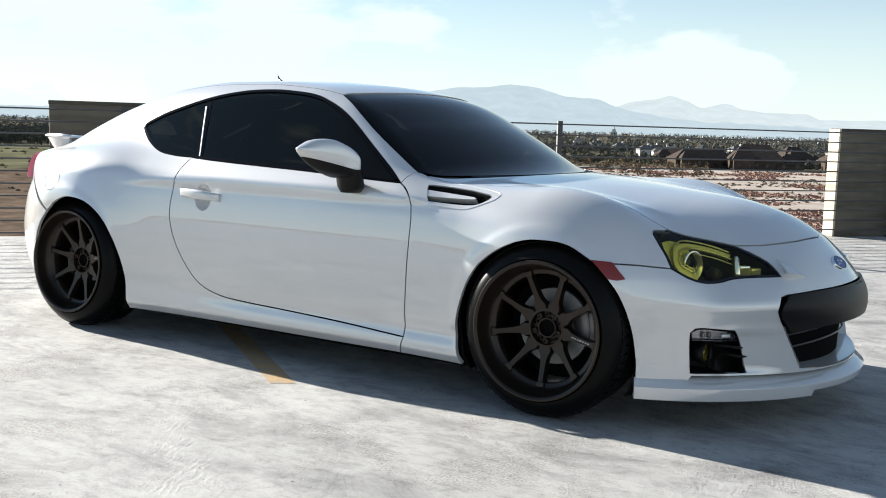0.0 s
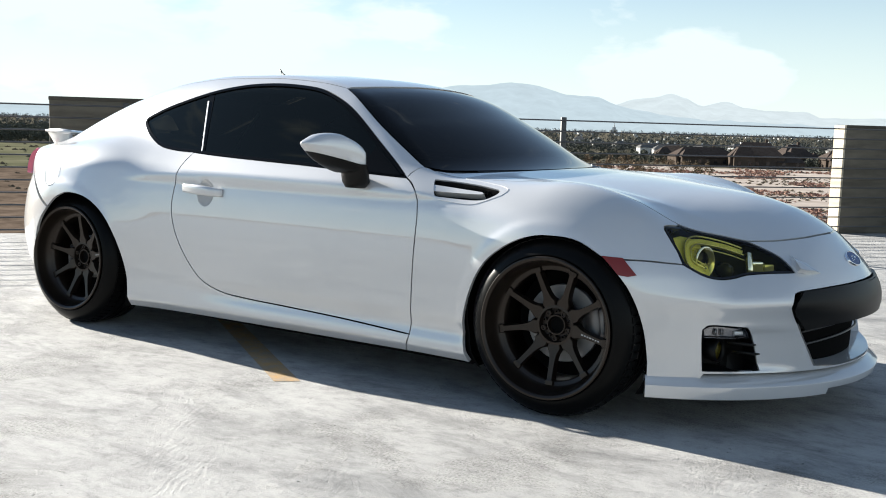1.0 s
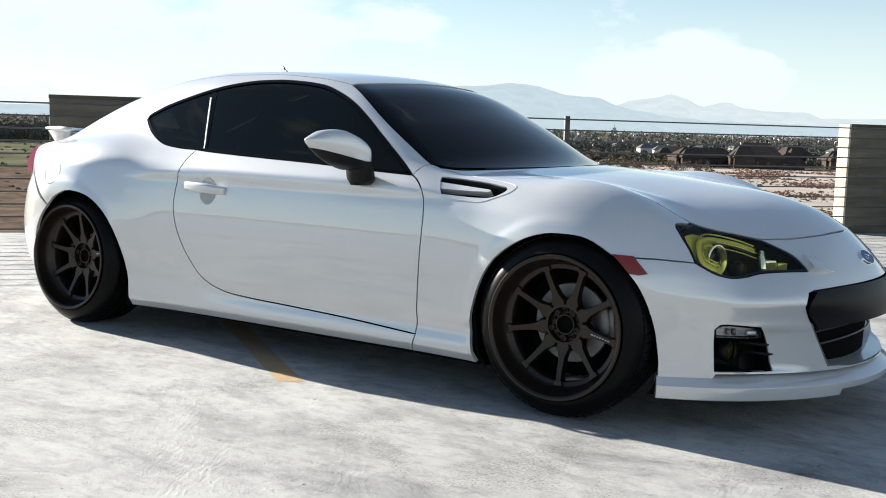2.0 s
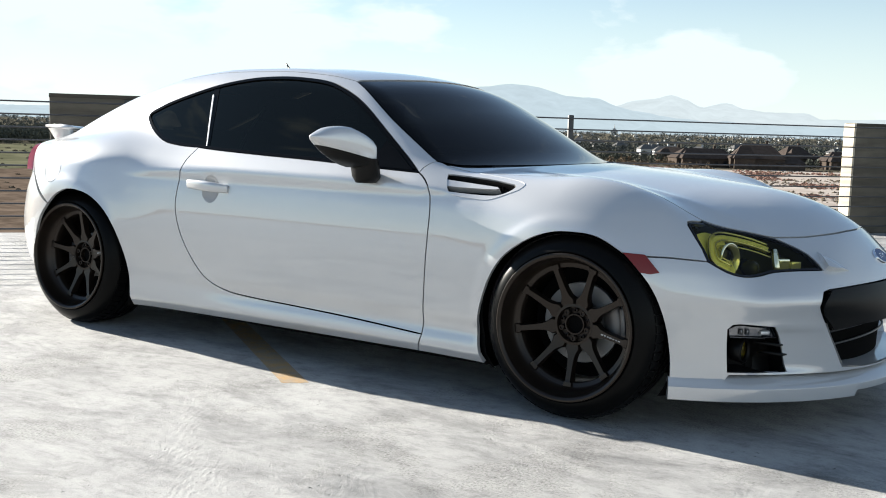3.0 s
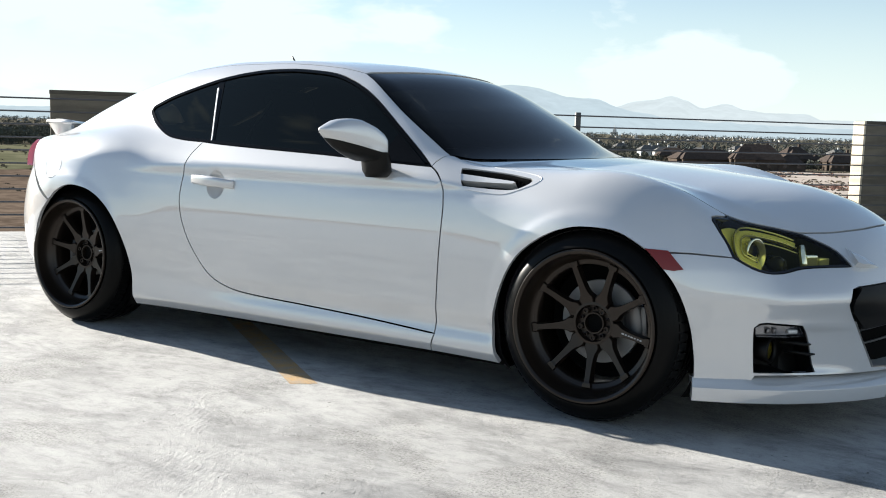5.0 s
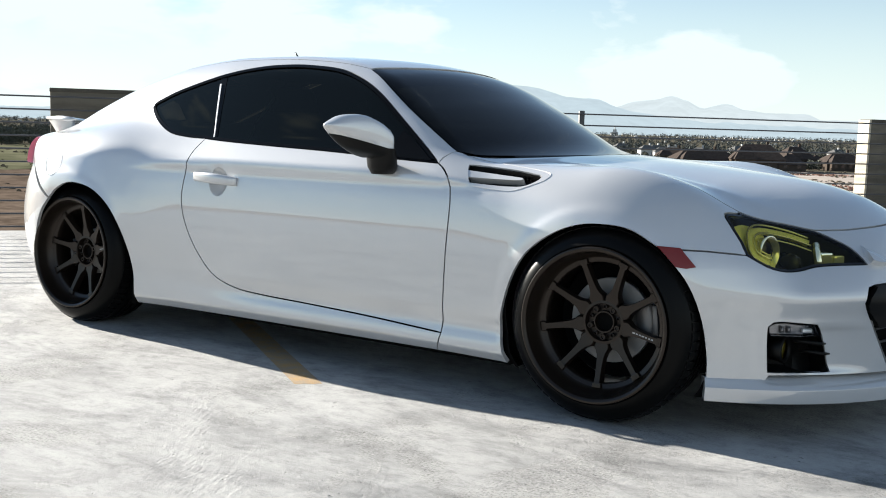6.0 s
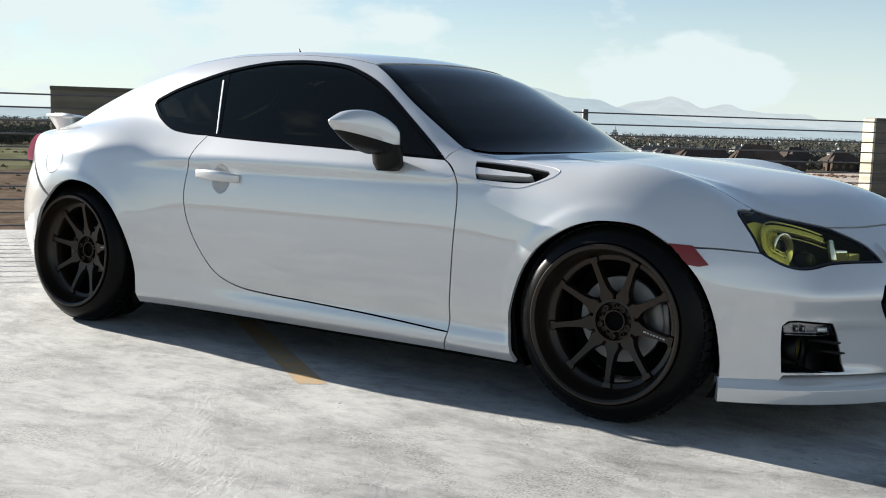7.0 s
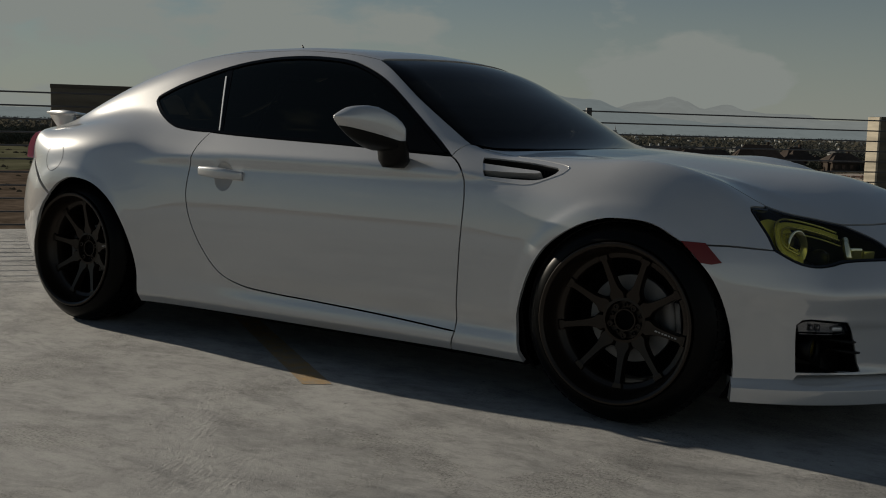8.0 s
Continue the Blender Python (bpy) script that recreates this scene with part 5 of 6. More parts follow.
# front lip under the bumper, deeper at the corners
def front_lip():
    angles = np.r_[np.linspace(0.905, 0.310, 30), np.linspace(0.300, -0.300, 30), np.linspace(-0.310, -0.905, 30)]
    bm = bmesh.new()
    rings = []
    for a in angles:
        p = project("f", np.array([(0.9 * abs(a), 0.195)]))[0]
        low = 0.118 if abs(a) >= 0.305 else 0.137
        n = slope(p[None])[0]
        n = np.array([n[0], n[1], 0])
        n /= np.linalg.norm(n)
        out = 0.036 - 0.022 * max(0.0, (abs(a) - 0.6) / 0.318) ** 1.5
        prof = [(-0.050, 0.203) if abs(a) < 0.725 else (-0.004, 0.193), (-0.020, 0.195) if abs(a) < 0.725 else (0.002, 0.189), (out * 0.4, 0.1805), (out - 0.003, 0.1665), (out, 0.1640), (out + 0.0005, 0.160), (out - 0.004, low + 0.003), (out - 0.010, low), (-0.06, low + 0.006), (-0.06, 0.185)]
        rings.append([bm.verts.new(((p[0] + n[0] * o), (p[1] + n[1] * o) * (1 if a > 0 else -1), z)) for o, z in prof])
    for a, b in zip(rings, rings[1:]):
        for k in range(len(a)):
            j = (k + 1) % len(a)
            bm.faces.new((a[k], a[j], b[j], b[k]))
    bm.faces.new(rings[0])
    bm.faces.new(rings[-1])
    lip = body_part("front_lip", bm, PAINT, car, "white front splitter lip", both=False)[0]
    lip.data.set_sharp_from_angle(angle=radians(32))


front_lip()


# wheels
def spoke_mesh():
    """One spoke along +x from the hub to the rim; outward is -y."""
    bm = bmesh.new()
    rings = []
    for r, w, top, deep in ((0.061, 0.0215, 0.0095, 0.034), (0.070, 0.0245, 0.0085, 0.032), (0.080, 0.0275, 0.0070, 0.029), (0.087, 0.0262, 0.0060, 0.028), (0.094, 0.0212, 0.0048, 0.027), (0.103, 0.0168, 0.0032, 0.026), (0.116, 0.0138, 0.0008, 0.026), (0.135, 0.0120, -0.0030, 0.026), (0.160, 0.0110, -0.0082, 0.028), (0.185, 0.0108, -0.0135, 0.031), (0.1945, 0.0112, -0.0155, 0.033), (0.1965, 0.0165, -0.0165, 0.030), (0.2105, 0.0175, -0.0180, 0.020)):
        rings.append([bm.verts.new(p) for p in ((r, top, -w * 0.82), (r, top, w * 0.82), (r, top + 0.006, w), (r, top + deep, w * 1.12), (r, top + deep, -w * 1.12), (r, top + 0.006, -w))])
    for a, b in zip(rings, rings[1:]):
        for k in range(6):
            bm.faces.new((a[k], b[k], b[(k + 1) % 6], a[(k + 1) % 6]))
    bm.faces.new(rings[-1])
    finish(bm)
    me = bpy.data.meshes.new("spoke")
    bm.to_mesh(me)
    bm.free()
    me.materials.append(BRONZE)
    me.shade_smooth()
    me.set_sharp_from_angle(angle=radians(40))
    return me


SPOKE = spoke_mesh()


def plain_mesh(name, build, material, sharp=40):
    bm = bmesh.new()
    build(bm)
    finish(bm)
    me = bpy.data.meshes.new(name)
    bm.to_mesh(me)
    bm.free()
    me.materials.append(material)
    me.shade_smooth()
    me.set_sharp_from_angle(angle=radians(sharp))
    return me


# radius, along the axle (outward is minus); a stepped lip and a deep barrel
RIM = plain_mesh("wheel", lambda bm: lathe(bm, [(0.2425, -0.070), (0.2492, -0.076), (0.2505, -0.080), (0.2500, -0.0845), (0.2465, -0.0865), (0.2420, -0.0860), (0.2405, -0.0845), (0.2365, -0.0835), (0.2345, -0.0800), (0.2330, -0.0700), (0.2290, -0.0420), (0.2205, -0.0200), (0.2155, -0.0140), (0.2130, -0.0110), (0.2120, -0.0100), (0.1995, -0.0085), (0.1970, -0.0060), (0.1965, 0.020), (0.205, 0.050), (0.215, 0.16), (0.238, 0.175), (0.245, 0.17)], 96), BRONZE, 50)
HUB = plain_mesh("hub", lambda bm: lathe(bm, [(0.074, 0.045), (0.074, 0.012), (0.071, 0.0085), (0.062, 0.0075), (0.0605, 0.010), (0.0595, 0.032), (0.0375, 0.033), (0.0365, 0.018), (0.0355, 0.0165), (0.0315, 0.0165), (0.0305, 0.019), (0.030, 0.05)], 54), BRONZE, 30)
BORE = plain_mesh("hub_bore", lambda bm: lathe(bm, [(0.0300, 0.036), (0.0005, 0.037)], 24), WELL, 30)
NUT = plain_mesh("wheel_nut", lambda bm: lathe(bm, [(0.0110, 0.034), (0.0110, 0.014), (0.0095, 0.012), (0.0065, 0.012), (0.0060, 0.019), (0.0008, 0.020)], 6), BRONZE, 30)
HOLE = plain_mesh("hub_boss", lambda bm: lathe(bm, [(0.0065, 0.034), (0.0065, 0.019), (0.0045, 0.018), (0.0042, 0.028), (0.0004, 0.028)], 16), BRONZE, 30)
MARKS = plain_mesh("spoke_mark", lambda bm: [box(bm, (0.006 if k % 3 else 0.009, 0.0008, 0.0045), Matrix.Translation((0.112 + 0.0115 * k, 0.0011 - 0.00232 * k, 0)) @ pose(0, 0, 0, 0, 0, 0)) for k in range(7)], Mat("white_print", (0.45, 0.45, 0.44), 0.5).m, 30)


def tyre_profile(bm):
    lathe(bm, [(0.242, -0.066), (0.2500, -0.0735), (0.2560, -0.0765), (0.2640, -0.0745), (0.2800, -0.0660), (0.2960, -0.0510), (0.3060, -0.0370), (0.3135, -0.0220), (0.3165, -0.008), (0.3165, 0.012), (0.310, 0.0125), (0.310, 0.0195), (0.3175, 0.020), (0.318, 0.050), (0.3115, 0.0505), (0.3115, 0.0605), (0.318, 0.061), (0.318, 0.088), (0.3115, 0.0885), (0.3115, 0.0985), (0.3175, 0.099), (0.3165, 0.128), (0.310, 0.1285), (0.310, 0.1355), (0.316, 0.136), (0.315, 0.158), (0.305, 0.180), (0.285, 0.19), (0.255, 0.18)], 128)


TYRE = plain_mesh("tyre", tyre_profile, RUBBER, 35)


NOTCHES = 64


def shoulder_blocks(bm):
    """Ribs between the cuts on the tyre's outer shoulder."""
    for k in range(NOTCHES):
        m = Matrix.Rotation(2 * math.pi * k / NOTCHES, 4, "Y") @ Matrix.Translation((0.3125, -0.010, 0)) @ pose(0, 0, 0, 0, 0, -16)
        box(bm, (0.012, 0.040, 0.024), m, 0.0)


SHOULDER = plain_mesh("tyre_shoulder", shoulder_blocks, RUBBER, 30)


def disc_profile(bm):
    lathe(bm, [(0.080, 0.070), (0.138, 0.070), (0.140, 0.072), (0.140, 0.092), (0.138, 0.094), (0.080, 0.094)], 72)


SHIELD = plain_mesh("brake_shield", lambda bm: lathe(bm, [(0.02, 0.120), (0.17, 0.120), (0.195, 0.116), (0.195, 0.127), (0.02, 0.127)], 48), WELL, 40)
DISC = plain_mesh("brake_disc", disc_profile, IRON, 40)
BELL = plain_mesh("disc_bell", lambda bm: lathe(bm, [(0.081, 0.094), (0.081, 0.064), (0.075, 0.060), (0.02, 0.060)], 40), ALLOY, 40)


def wheel(name_x, name_y, camber, phase):
    """A wheel with its tyre, spokes and nuts, and the brake behind it."""
    out = 1 if name_y < 0 else -1
    at = Matrix.Translation((name_x, name_y, WHEEL_Z)) @ (Matrix() if out > 0 else Matrix.Rotation(math.pi, 4, "Z"))
    at = at @ Matrix.Rotation(radians(-camber), 4, "X")
    turned = at @ Matrix.Rotation(radians(phase), 4, "Y")
    ob = new("wheel", RIM)
    ob["label"] = "dark bronze nine-spoke alloy wheel with a deep lip"
    ob.parent, ob.matrix_basis = car, turned
    for k in range(9):
        s = new("spoke", SPOKE)
        s.parent, s.matrix_basis = ob, Matrix.Rotation(2 * math.pi * k / 9, 4, "Y")
    mark = new("spoke_mark", MARKS)
    mark["label"] = "small white print along one spoke"
    mark.parent, mark.matrix_basis = ob, Matrix.Rotation(2 * math.pi * (7 if name_x > 0 else 2) / 9, 4, "Y")
    h = new("hub", HUB)
    h.parent = ob
    bore = new("hub_bore", BORE)
    bore["label"] = "black open hub bore"
    bore.parent = ob
    for k in range(5):
        n = new("wheel_nut", NUT)
        n["label"] = "black wheel nut"
        n.parent, n.matrix_basis = ob, Matrix.Rotation(2 * math.pi * k / 5, 4, "Y") @ Matrix.Translation((0.049, 0.0, 0))
        boss = new("hub_boss", HOLE)
        boss.parent, boss.matrix_basis = ob, Matrix.Rotation(2 * math.pi * (k + 0.5) / 5, 4, "Y") @ Matrix.Translation((0.049, 0.0, 0))
    t = new("tyre", TYRE)
    t["label"] = "black low-profile tyre"
    t.parent = ob
    sh = new("tyre_shoulder", SHOULDER)
    sh["label"] = "black tread blocks on the tyre shoulder"
    sh.parent, sh["kind"] = ob, "stuff"
    g = new("brake_shield", SHIELD)
    g["label"] = "black shield behind the brake disc"
    g.parent, g.matrix_basis = car, at
    d = new("brake_disc", DISC)
    d["label"] = "bare steel brake disc"
    d.parent, d.matrix_basis = car, at @ Matrix.Diagonal((1, 1, 1, 1) if name_x > 0 else (0.75, 1, 0.75, 1))
    b = new("disc_bell", BELL)
    b.parent = d
    # the caliper sits towards the front of the front wheel
    bm = bmesh.new()
    lead = 1 if name_x > 0 else -1
    for side, w in ((0.058, 0.020), (0.106, 0.022)):
        rings = []
        for a in np.linspace(-0.42, 0.42, 9):
            r0, r1 = 0.100, 0.160
            rings.append([bm.verts.new((r * math.cos(a), side + o, r * math.sin(a))) for r, o in ((r0, -w / 2), (r1 - 0.012, -w / 2), (r1, -w / 2 + 0.008), (r1, w / 2), (r0, w / 2))])
        for p, q in zip(rings, rings[1:]):
            for k in range(5):
                bm.faces.new((p[k], q[k], q[(k + 1) % 5], p[(k + 1) % 5]))
        bm.faces.new(rings[0])
        bm.faces.new(rings[-1])
    box(bm, (0.02, 0.06, 0.10), Matrix.Translation((0.160, 0.082, 0)), 0.004)
    c = part("brake_caliper", finish(bm), ALLOY, car, "grey cast brake caliper")
    spin = 0 if lead * out > 0 else math.pi
    c.matrix_basis = at @ Matrix.Rotation(spin - 0.12, 4, "Y")
    # liner of the wheel housing
    return ob


for wx, wy, camber, phase_r, phase_l in ((WHEEL_X - 0.006, 0.801, 1.5, 90, 22), (-WHEEL_X - 0.012, 0.795, 2.5, 270, 31)):
    wheel(wx, -wy, camber, phase_r)
    wheel(wx, wy, camber, phase_l)


def wheel_wells():
    for wx, cz in ((1.29, 0.30), (-1.25, 0.30)):
        bm = bmesh.new()
        rings = []
        for a in np.linspace(-0.55, math.pi + 0.55, 45):
            c, s = math.cos(a), math.sin(a)
            edge = project("y", np.array([(wx + 0.352 * c, max(cz + 0.352 * s, 0.13))]))[0][1] + 0.012
            wide = project("y", np.array([(wx + 0.385 * c, max(cz + 0.385 * s, 0.13))]))[0][1] + 0.030
            rings.append([bm.verts.new((wx + r * c, y, max(cz + r * s, 0.12))) for r, y in ((0.350, edge), (0.383, wide), (0.385, -0.50), (0.05, -0.48))])
        for p, q in zip(rings, rings[1:]):
            for k in range(3):
                bm.faces.new((p[k], q[k], q[k + 1], p[k + 1]))
        body_part("wheel_well", bm, WELL, car, "black wheel housing liner", smooth=False)


wheel_wells()


# dark inner shell and underbody, seen only through gaps
def inner_shell():
    xs, ph = np.linspace(-1.95, 2.08, 150), np.linspace(-0.42, math.pi / 2, 60)
    X, P = np.meshgrid(xs, ph, indexing="ij")
    v = project("r", np.stack([X.ravel(), 0.8 * P.ravel()], 1))
    n = slope(v)
    v = v - n * 0.020
    bm = bmesh.new()
    vs = [bm.verts.new(p) for p in v]
    m = len(ph)
    for i in range(len(xs) - 1):
        for j in range(m - 1):
            q = (i * m + j, (i + 1) * m + j, (i + 1) * m + j + 1, i * m + j + 1)
            c = v[list(q)].mean(0)
            if c[2] > 0.80 and -1.85 < c[0] < 1.0:
                continue
            if math.hypot(c[0] - 1.29, c[2] - 0.30) < 0.40 or math.hypot(c[0] + 1.25, c[2] - 0.30) < 0.40:
                continue
            if c[0] > 1.60 or np.linalg.norm(v[q[0]] - v[q[2]]) > 0.25:
                continue
            if 0.70 < c[0] < 1.1 and 0.72 < c[2] < 0.85 and c[1] < -0.70:
                continue
            bm.faces.new([vs[k] for k in q])
    loose = [w for w in bm.verts if not w.link_faces]
    bmesh.ops.delete(bm, geom=loose, context="VERTS")
    body_part("inner_shell", bm, DARK, car, "black inner body shell")
    bm = bmesh.new()
    box(bm, (1.84, 1.54, 0.11), Matrix.Translation((0.02, 0, 0.17)), 0.02)
    box(bm, (1.0, 0.94, 0.10), Matrix.Translation((1.42, 0, 0.17)), 0.02)
    box(bm, (1.0, 0.94, 0.10), Matrix.Translation((-1.42, 0, 0.19)), 0.02)
    box(bm, (0.25, 0.9, 0.10), Matrix.Translation((1.80, 0, 0.19)), 0.02)
    body_part("underbody", bm, WELL, car, "black underbody", both=False, smooth=False)


inner_shell()


# mirrors
cap_top = spline([(0, 0.912), (0.1, 0.928), (0.25, 0.951), (0.45, 0.967), (0.65, 0.963), (0.85, 0.945), (1, 0.930)])
cap_low = spline([(0, 0.812), (0.5, 0.846), (0.8, 0.890), (1, 0.925)])


def mirror(side):
    far = Matrix() if side < 0 else Matrix.Translation((-0.10, 0, -0.01)) @ Matrix.Diagonal((1, -1, 1, 1))
    bm = bmesh.new()
    # the cap: a teardrop that points outwards, flat at its inner end
    rings = []
    for u in np.r_[0.0, 0.02, 0.06, np.linspace(0.12, 0.9, 12), 0.95, 0.985, 1.0]:
        full = 1.0 if u > 0.06 else 0.94 + 0.06 * math.sqrt(u / 0.06)
        top, low, power = cap_top(u), cap_low(u), 5.0 - 2.4 * min(u / 0.5, 1)
        cz, half = (top + low) / 2, max((top - low) / 2 * full, 0.003)
        wide = max(0.072 * full * math.sqrt(max(1 - u * u, 0)) * (1 - 0.15 * u), 0.003)
        cx, cy = 0.412 - 0.040 * u - 0.015 * u * u, -0.880 - 0.205 * u
        ring = []
        for a in np.linspace(0, 2 * math.pi, 24, endpoint=False):
            c, s = math.cos(a), math.sin(a)
            sq = (abs(c) ** power + abs(s) ** power) ** (-1 / power)
            ring.append(bm.verts.new((cx + wide * c * sq, cy + 0.35 * wide * c * sq, cz + half * s * sq)))
        rings.append(ring)
    for a, b in zip(rings, rings[1:]):
        for k in range(24):
            bm.faces.new((a[k], b[k], b[(k + 1) % 24], a[(k + 1) % 24]))
    bm.faces.new(rings[0])
    bm.faces.new(rings[-1])
    finish(bm)
    cut = bm.copy()
    # white above, black plastic below a slanting line
    plane, way = Vector((0.472, -0.880, 0.849)), Vector((0.0, 0.27, 1.0)).normalized()
    bmesh.ops.bisect_plane(bm, geom=bm.verts[:] + bm.edges[:] + bm.faces[:], plane_co=plane, plane_no=-way, clear_outer=True)
    bmesh.ops.bisect_plane(cut, geom=cut.verts[:] + cut.edges[:] + cut.faces[:], plane_co=plane + way * 0.001, plane_no=way, clear_outer=True)
    bm.transform(far)
    cap = body_part("mirror_cap", bm, PAINT, car, "white door mirror cap", both=False)
    cut.transform(Matrix.Translation((0, 0, -0.001)))
    cut.transform(far)
    body_part("mirror_base", cut, PLASTIC, car, "black lower mirror shell", both=False)
    bm = bmesh.new()
    rings = []
    for t, w, d in ((0.0, 0.060, 0.036), (0.35, 0.062, 0.040), (0.75, 0.058, 0.050), (1.0, 0.040, 0.050)):
        z = 0.850 - 0.093 * t
        y = -0.868 + 0.043 * t
        rings.append([bm.verts.new((0.428 - 0.016 * t + w * math.cos(a), y + d * math.sin(a), z)) for a in np.linspace(0, 2 * math.pi, 16, endpoint=False)])
    for a, b in zip(rings, rings[1:]):
        for k in range(16):
            bm.faces.new((a[k], b[k], b[(k + 1) % 16], a[(k + 1) % 16]))
    bm.faces.new(rings[-1])
    bm.transform(far)
    body_part("mirror_stalk", bm, PLASTIC, car, "black mirror foot on the door", both=False)


mirror(-1)
mirror(1)


# door handles with a hollow behind
def handle():
    line = []
    for x, d in ((-0.547, 0.002), (-0.527, 0.022), (-0.45, 0.038), (-0.38, 0.038), (-0.337, 0.022), (-0.316, 0.002)):
        q = project("y", np.array([(x, 0.693 - 0.05 * (x + 0.42))]))
        line.append((q + slope(q) * d)[0])
    pts = flow(line, 0.012)
    bm = bmesh.new()
    rings = []
    for k, p in enumerate(pts):
        t = k / (len(pts) - 1)
        h = 0.0165 + 0.005 * math.sin(math.pi * t)
        rings.append([bm.verts.new((p[0], p[1] + 0.008 * c, p[2] + h * s)) for c, s in ((-1, 0.5), (-0.6, 0.95), (0.6, 1.0), (1, 0.5), (1, -0.5), (0.6, -1.0), (-0.6, -0.95), (-1, -0.5))])
    for a, b in zip(rings, rings[1:]):
        for k in range(8):
            bm.faces.new((a[k], b[k], b[(k + 1) % 8], a[(k + 1) % 8]))
    bm.faces.new(rings[0])
    bm.faces.new(rings[-1])
    body_part("door_handle", bm, PAINT, car, "white pull door handle")


handle()
# vent behind the front wheel: black mesh, white blade and a raised white edge
recess("vent_recess", "y", VENT, 0.03, MESH_BLACK, "black honeycomb vent mesh")


def vent_trim():
    blade = outline(("y", [(0.700, 0.790), (0.752, 0.7845), (0.847, 0.7765), (0.955, 0.7690), (0.966, 0.7655)]), ("y", [(0.966, 0.7655), (0.955, 0.7615), (0.857, 0.7605), (0.763, 0.7630), (0.708, 0.768)]), ("y", [(0.708, 0.770), (0.700, 0.789)]), step=0.012)
    panel("vent_blade", "y", blade, PAINT, car, gap=0.0, sink=0.001, thick=0.028, step=0.012, label="white blade across the vent")
    bead = outline(("y", [(0.790, 0.812), (0.90, 0.804), (0.99, 0.796), (1.033, 0.790), (1.057, 0.784), (1.052, 0.768), (1.007, 0.747), (0.939, 0.725), (0.875, 0.725), (0.794, 0.732), (0.737, 0.740)]))
    bm = bmesh.new()
    bead = project("y", flow(coords("y", bead), 0.008))
    n = len(bead)
    tube(bm, bead + slope(bead) * np.array([0.0002 if 6 <= k < n - 6 else -0.004 for k in range(n)])[:, None], [0.0015 * min(1.0, 0.15 + k / 8, 0.15 + (n - 1 - k) / 8) for k in range(n)], 6)
    body_part("vent_edge", bm, PAINT, car, "raised white edge of the vent")
    # grid of the mesh
    bm = bmesh.new()
    for k in range(26):
        x = 0.745 + 0.0125 * k
        for z in (0.743, 0.750, 0.757, 0.764, 0.771, 0.778, 0.785, 0.792):
            p = np.array([(x + (0.006 if int(z * 1000) % 2 else 0), z)])
            if not within(coords("y", VENT), p)[0]:
                continue
            f = (x - 0.752) / 0.203
            if 0.763 - 0.0015 * f - 0.006 < z < 0.7845 - 0.0155 * f + 0.006:
                continue
            q = project("y", p)
            c = (q - slope(q) * 0.023)[0]
            box(bm, (0.0035, 0.018, 0.0075), Matrix.Translation(c))
    body_part("vent_mesh", bm, PLASTIC, car, "black vent mesh", smooth=False)


vent_trim()


def roof_antenna():
    bm = bmesh.new()
    base = first_hit(np.array([[-0.70, 0.0, 1.5]]), np.array([[0, 0, -1.0]]), 0.6)[0]
    tube(bm, [base + (0.01, 0, -0.004), base + (0.0, 0, 0.012), base + (-0.012, 0, 0.022)], [0.011, 0.008, 0.0045], 10)
    tube(bm, [base + (-0.010, 0, 0.018), base + (-0.030, 0, 0.045)], [0.0042, 0.0034], 8)
    body_part("antenna", bm, PLASTIC, car, "short black roof antenna", both=False)


roof_antenna()


def badge():
    q = project("f", coords("f", np.array([(2.10, -0.035, 0.562)])))
    n = Vector(slope(q)[0])
    m = Matrix.Translation(Vector(q[0]) + n * 0.001) @ n.to_track_quat("Y", "Z").to_matrix().to_4x4() @ Matrix.Diagonal((2.0, 1, 1, 1))
    bm = bmesh.new()
    lathe(bm, [(0.0320, -0.01), (0.0320, 0.003), (0.0312, 0.0045), (0.0300, 0.0045), (0.0295, 0.003)], 36, m)
    body_part("badge_ring", bm, CHROME, car, "chrome oval badge ring", both=False)
    bm = bmesh.new()
    lathe(bm, [(0.0300, 0.0025), (0.018, 0.0035), (0.0005, 0.004)], 36, m)
    body_part("badge_field", bm, BLUE, car, "blue oval badge", both=False)
    bm = bmesh.new()
    for x, z, r in ((-0.013, 0.003, 0.0045), (-0.003, 0.008, 0.0025), (0.006, 0.009, 0.0025), (0.002, -0.006, 0.0025), (0.010, 0.0, 0.0025), (0.014, -0.007, 0.0025)):
        lathe(bm, [(r, 0.0), (r * 0.6, 0.0012), (0.0002, 0.0014)], 8, m @ Matrix.Translation((x / 1.2, 0.0035, z)))
    body_part("badge_mark", bm, CHROME, car, "chrome marks on the badge", both=False)


badge()


def wiper(side):
    line = []
    for x, y in ((0.95, 0.10), (0.915, 0.26), (0.86, 0.40), (0.775, 0.565)):
        p = first_hit(np.array([[x, -y, 1.45]]), np.array([[0, 0, -1.0]]), 1.0)[0]
        line.append(p + (0.034, 0, -0.010))
    if side > 0:
        line = [p * (1, -1, 1) for p in line]
    bm = bmesh.new()
    tube(bm, flow(line, 0.03), 0.005, 6)
    tube(bm, [line[0] - (0, 0, 0.02), line[0] + (0, 0, 0.004)], 0.010, 8)
    body_part("wiper", bm, PLASTIC, car, "black windscreen wiper", both=False)


wiper(-1)
wiper(1)


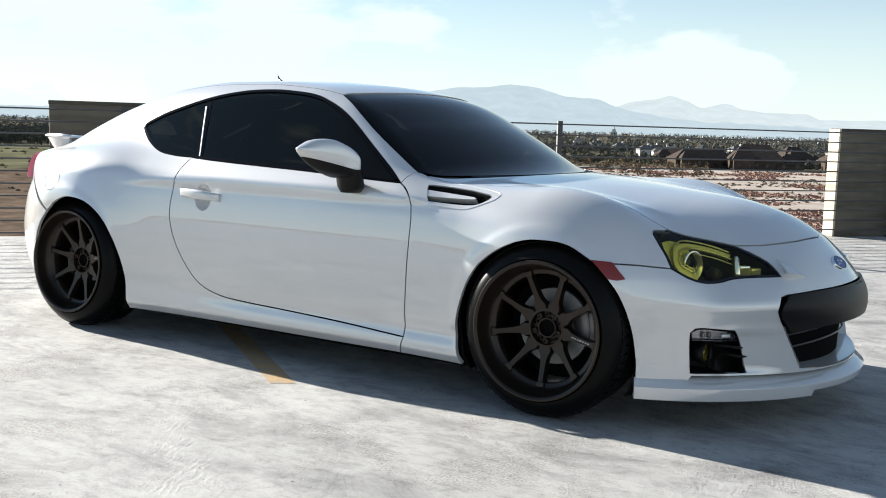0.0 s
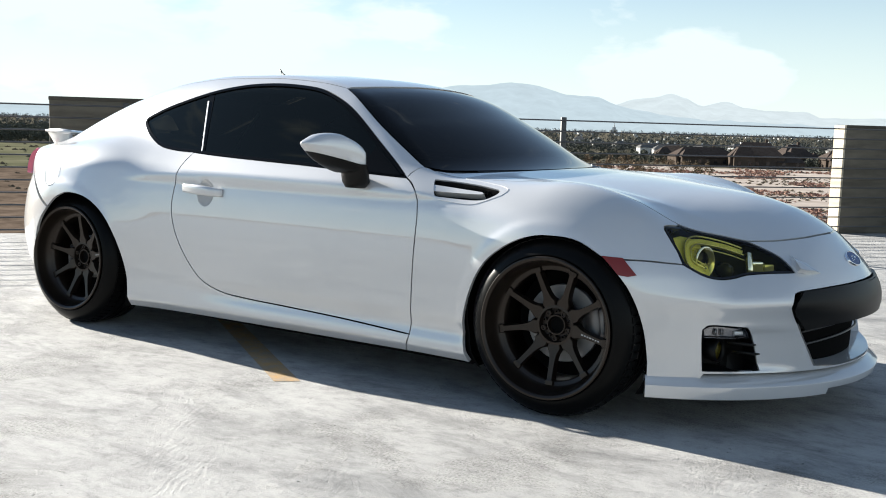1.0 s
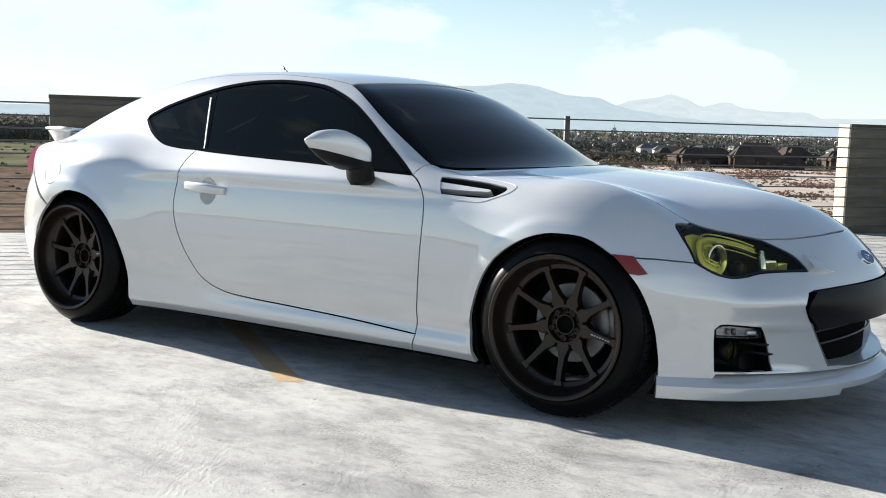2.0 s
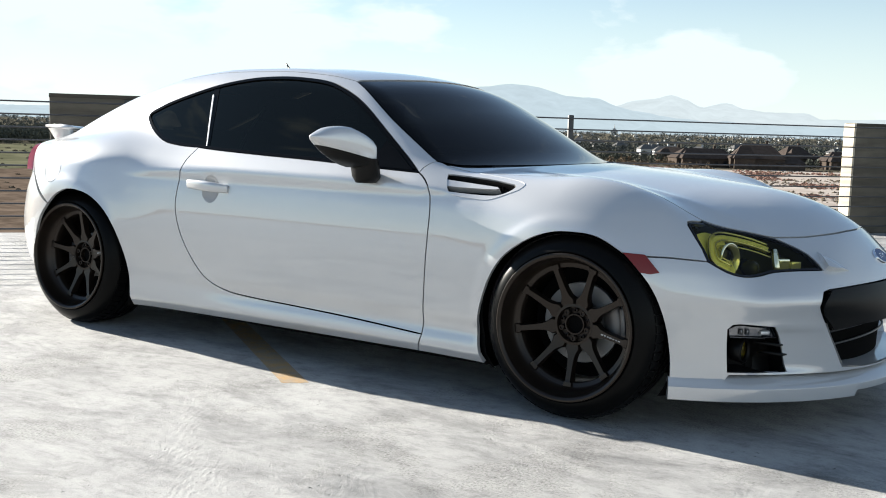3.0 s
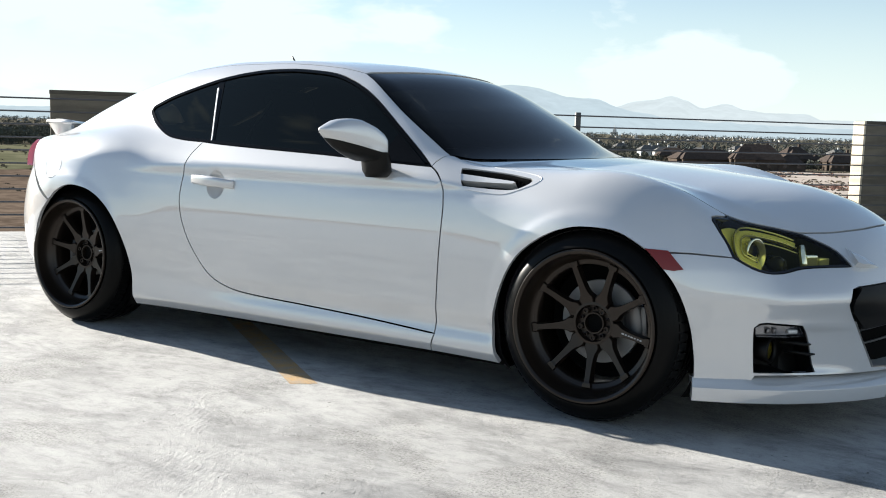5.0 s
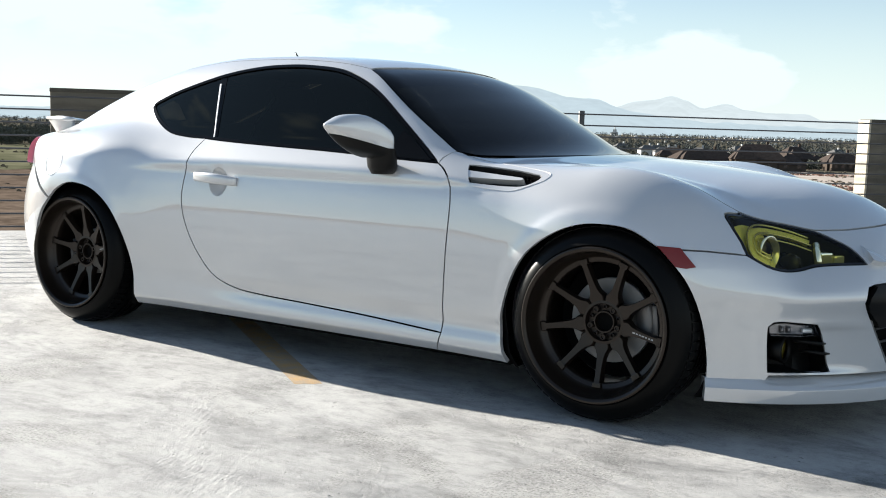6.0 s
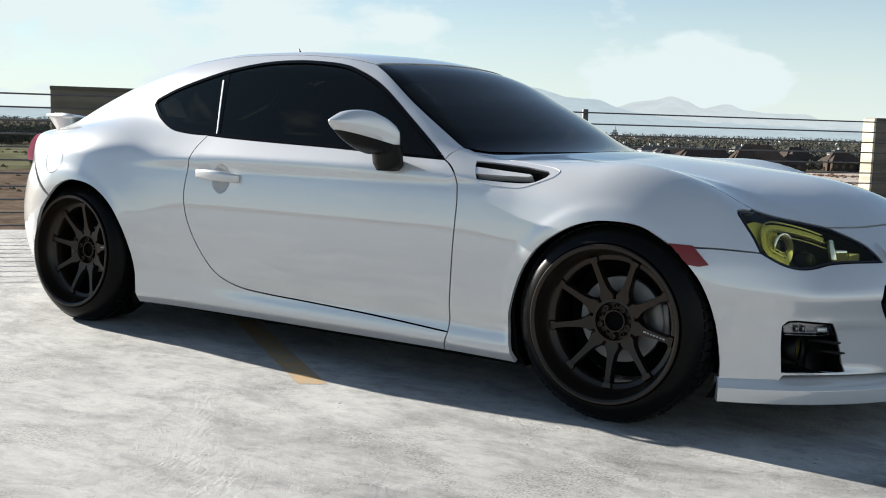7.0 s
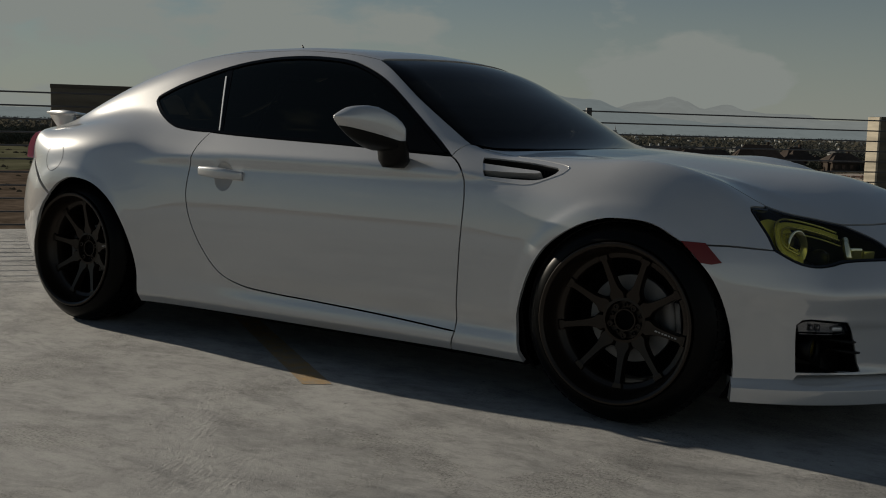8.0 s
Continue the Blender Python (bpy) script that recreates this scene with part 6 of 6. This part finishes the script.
def boot_spoiler():
    bm = bmesh.new()
    rings = []
    for y in np.linspace(-0.60, 0.60, 31):
        a = abs(y) / 0.60
        back, up = -1.945 + 0.185 * a**2.5, 0.913 - 0.022 * (1 - a * a)
        chord = 0.165 + 0.05 * a**3
        prof = [(0.0, 0.004), (-0.03, 0.016), (-0.09, 0.020), (-chord, 0.012), (-chord, 0.002), (-0.08, -0.004), (-0.03, -0.008)]
        rings.append([bm.verts.new((back + 0.15 + x, y, up + z)) for x, z in prof])
    for a, b in zip(rings, rings[1:]):
        for k in range(7):
            bm.faces.new((a[k], b[k], b[(k + 1) % 7], a[(k + 1) % 7]))
    bm.faces.new(rings[0])
    bm.faces.new(rings[-1])
    body_part("rear_spoiler", bm, PAINT, car, "white rear spoiler wing", both=False)
    bm = bmesh.new()
    rings = []
    for t in (0, 0.5, 1):
        z = 0.84 + 0.070 * t
        rings.append([bm.verts.new((-1.715 - 0.015 * t + x, -0.575 + y, z)) for x, y in ((0.062 + 0.012 * t, -0.014), (0.062 + 0.012 * t, 0.014), (-0.040 - 0.055 * t, 0.010), (-0.040 - 0.055 * t, -0.010))])
    for a, b in zip(rings, rings[1:]):
        for k in range(4):
            bm.faces.new((a[k], b[k], b[(k + 1) % 4], a[(k + 1) % 4]))
    body_part("spoiler_foot", bm, PAINT, car, "white foot of the rear spoiler")


boot_spoiler()


def fuel_door():
    ring = [(-1.385 + 0.068 * math.cos(a), 0.726 + 0.062 * math.sin(a)) for a in np.linspace(0, 2 * math.pi, 25)]
    line = outline(("y", ring))
    panel("fuel_flap_gap", "y", line, DARK, car, holes=[project("y", shrink(coords("y", line), 0.0022))], gap=0.0, sink=-0.0006, thick=0.0, step=0.02, sides="right", label="dark gap round the fuel flap")


fuel_door()


# the dim inside: seats, dashboard and steering wheel
def interior():
    for y in (-0.36, 0.36):
        bm = bmesh.new()
        box(bm, (0.52, 0.50, 0.16), pose(0.05, y, 0.40, 0, -6, 0), 0.05)
        body_part("seat_cushion", bm, SEAT, car, "black seat cushion", both=False)
        bm = bmesh.new()
        box(bm, (0.13, 0.50, 0.62), pose(-0.30, y, 0.68, 0, -22, 0), 0.05)
        box(bm, (0.09, 0.26, 0.17), pose(-0.42, y, 1.0, 0, -18, 0), 0.035)
        body_part("seat_back", bm, SEAT, car, "black seat back with headrest", both=False)
    bm = bmesh.new()
    box(bm, (0.50, 1.34, 0.18), pose(0.72, 0, 0.74, 0, 10, 0), 0.05)
    body_part("dashboard", bm, SEAT, car, "black dashboard", both=False)
    bm = bmesh.new()
    ring = [Vector((0.0, 0.17 * math.cos(a), 0.17 * math.sin(a))) for a in np.linspace(0, 2 * math.pi, 33)]
    m = pose(0.36, 0.36, 0.80, 0, 24, 0)
    tube(bm, [m @ p for p in ring], 0.015, 8)
    box(bm, (0.05, 0.16, 0.10), m, 0.02)
    body_part("steering_wheel", bm, SEAT, car, "black steering wheel", both=False)
    bm = bmesh.new()
    tube(bm, [(-0.335, -0.58, 1.035), (-0.404, -0.60, 0.938), (-0.49, -0.60, 0.815)], 0.006, 6)
    body_part("seat_belt", bm, Mat("grey_belt", (0.55, 0.55, 0.54), 0.6).m, car, "grey seat belt", both=False)
    bm = bmesh.new()
    box(bm, (0.05, 1.1, 0.5), pose(-1.0, 0, 0.70, 0, -30, 0), 0.02)
    box(bm, (1.9, 1.35, 0.04), pose(-0.1, 0, 0.30), 0.01)
    body_part("cabin_floor", bm, SEAT, car, "black cabin floor and rear bench", both=False)


interior()


# ---- parts that sit on another part of the car ----
BELONGS = {
    "door": ("door_handle", "handle_cup"),
    "headlamp_housing": ("headlamp_lens", "headlamp_rim", "light_bar", "projector_ring", "projector_lens", "indicator_bar", "indicator_reflector", "lamp_reflector", "lamp_shroud"),
    "front_bumper": ("fog_recess", "fog_fin", "fog_lamp_ring", "fog_lamp_lens", "fog_lamp_bowl", "indicator_back", "indicator_lens", "indicator_rib", "indicator_bulb", "lamp_fin"),
    "grille_back": ("grille_bar", "grille_surround", "grille_frame", "grille_slat"),
    "front_wing": ("vent_recess", "vent_blade", "vent_edge", "vent_mesh", "side_marker"),
    "side_panel": ("fuel_flap_gap",),
    "mirror_cap": ("mirror_base", "mirror_stalk"),
    "boot_lid": ("rear_spoiler", "spoiler_foot"),
    "windscreen": ("wiper",),
    "badge_ring": ("badge_field", "badge_mark"),
    "brake_disc": ("brake_caliper", "brake_shield"),
    "seat_cushion": ("seat_back",),
}


def plain_name(ob):
    return ob.name.split(".")[0]


def middle(ob):
    corners = [ob.matrix_basis @ Vector(c) for c in ob.bound_box]
    return sum(corners, Vector()) / 8


def gather(top):
    parts = list(top.children)
    for owner, names in BELONGS.items():
        owners = [o for o in parts if plain_name(o) == owner]
        for ob in [o for o in parts if plain_name(o) in names]:
            best = min(owners, key=lambda o: (middle(o) - middle(ob)).length)
            ob.matrix_basis = best.matrix_basis.inverted() @ ob.matrix_basis
            ob.parent = best


gather(car)
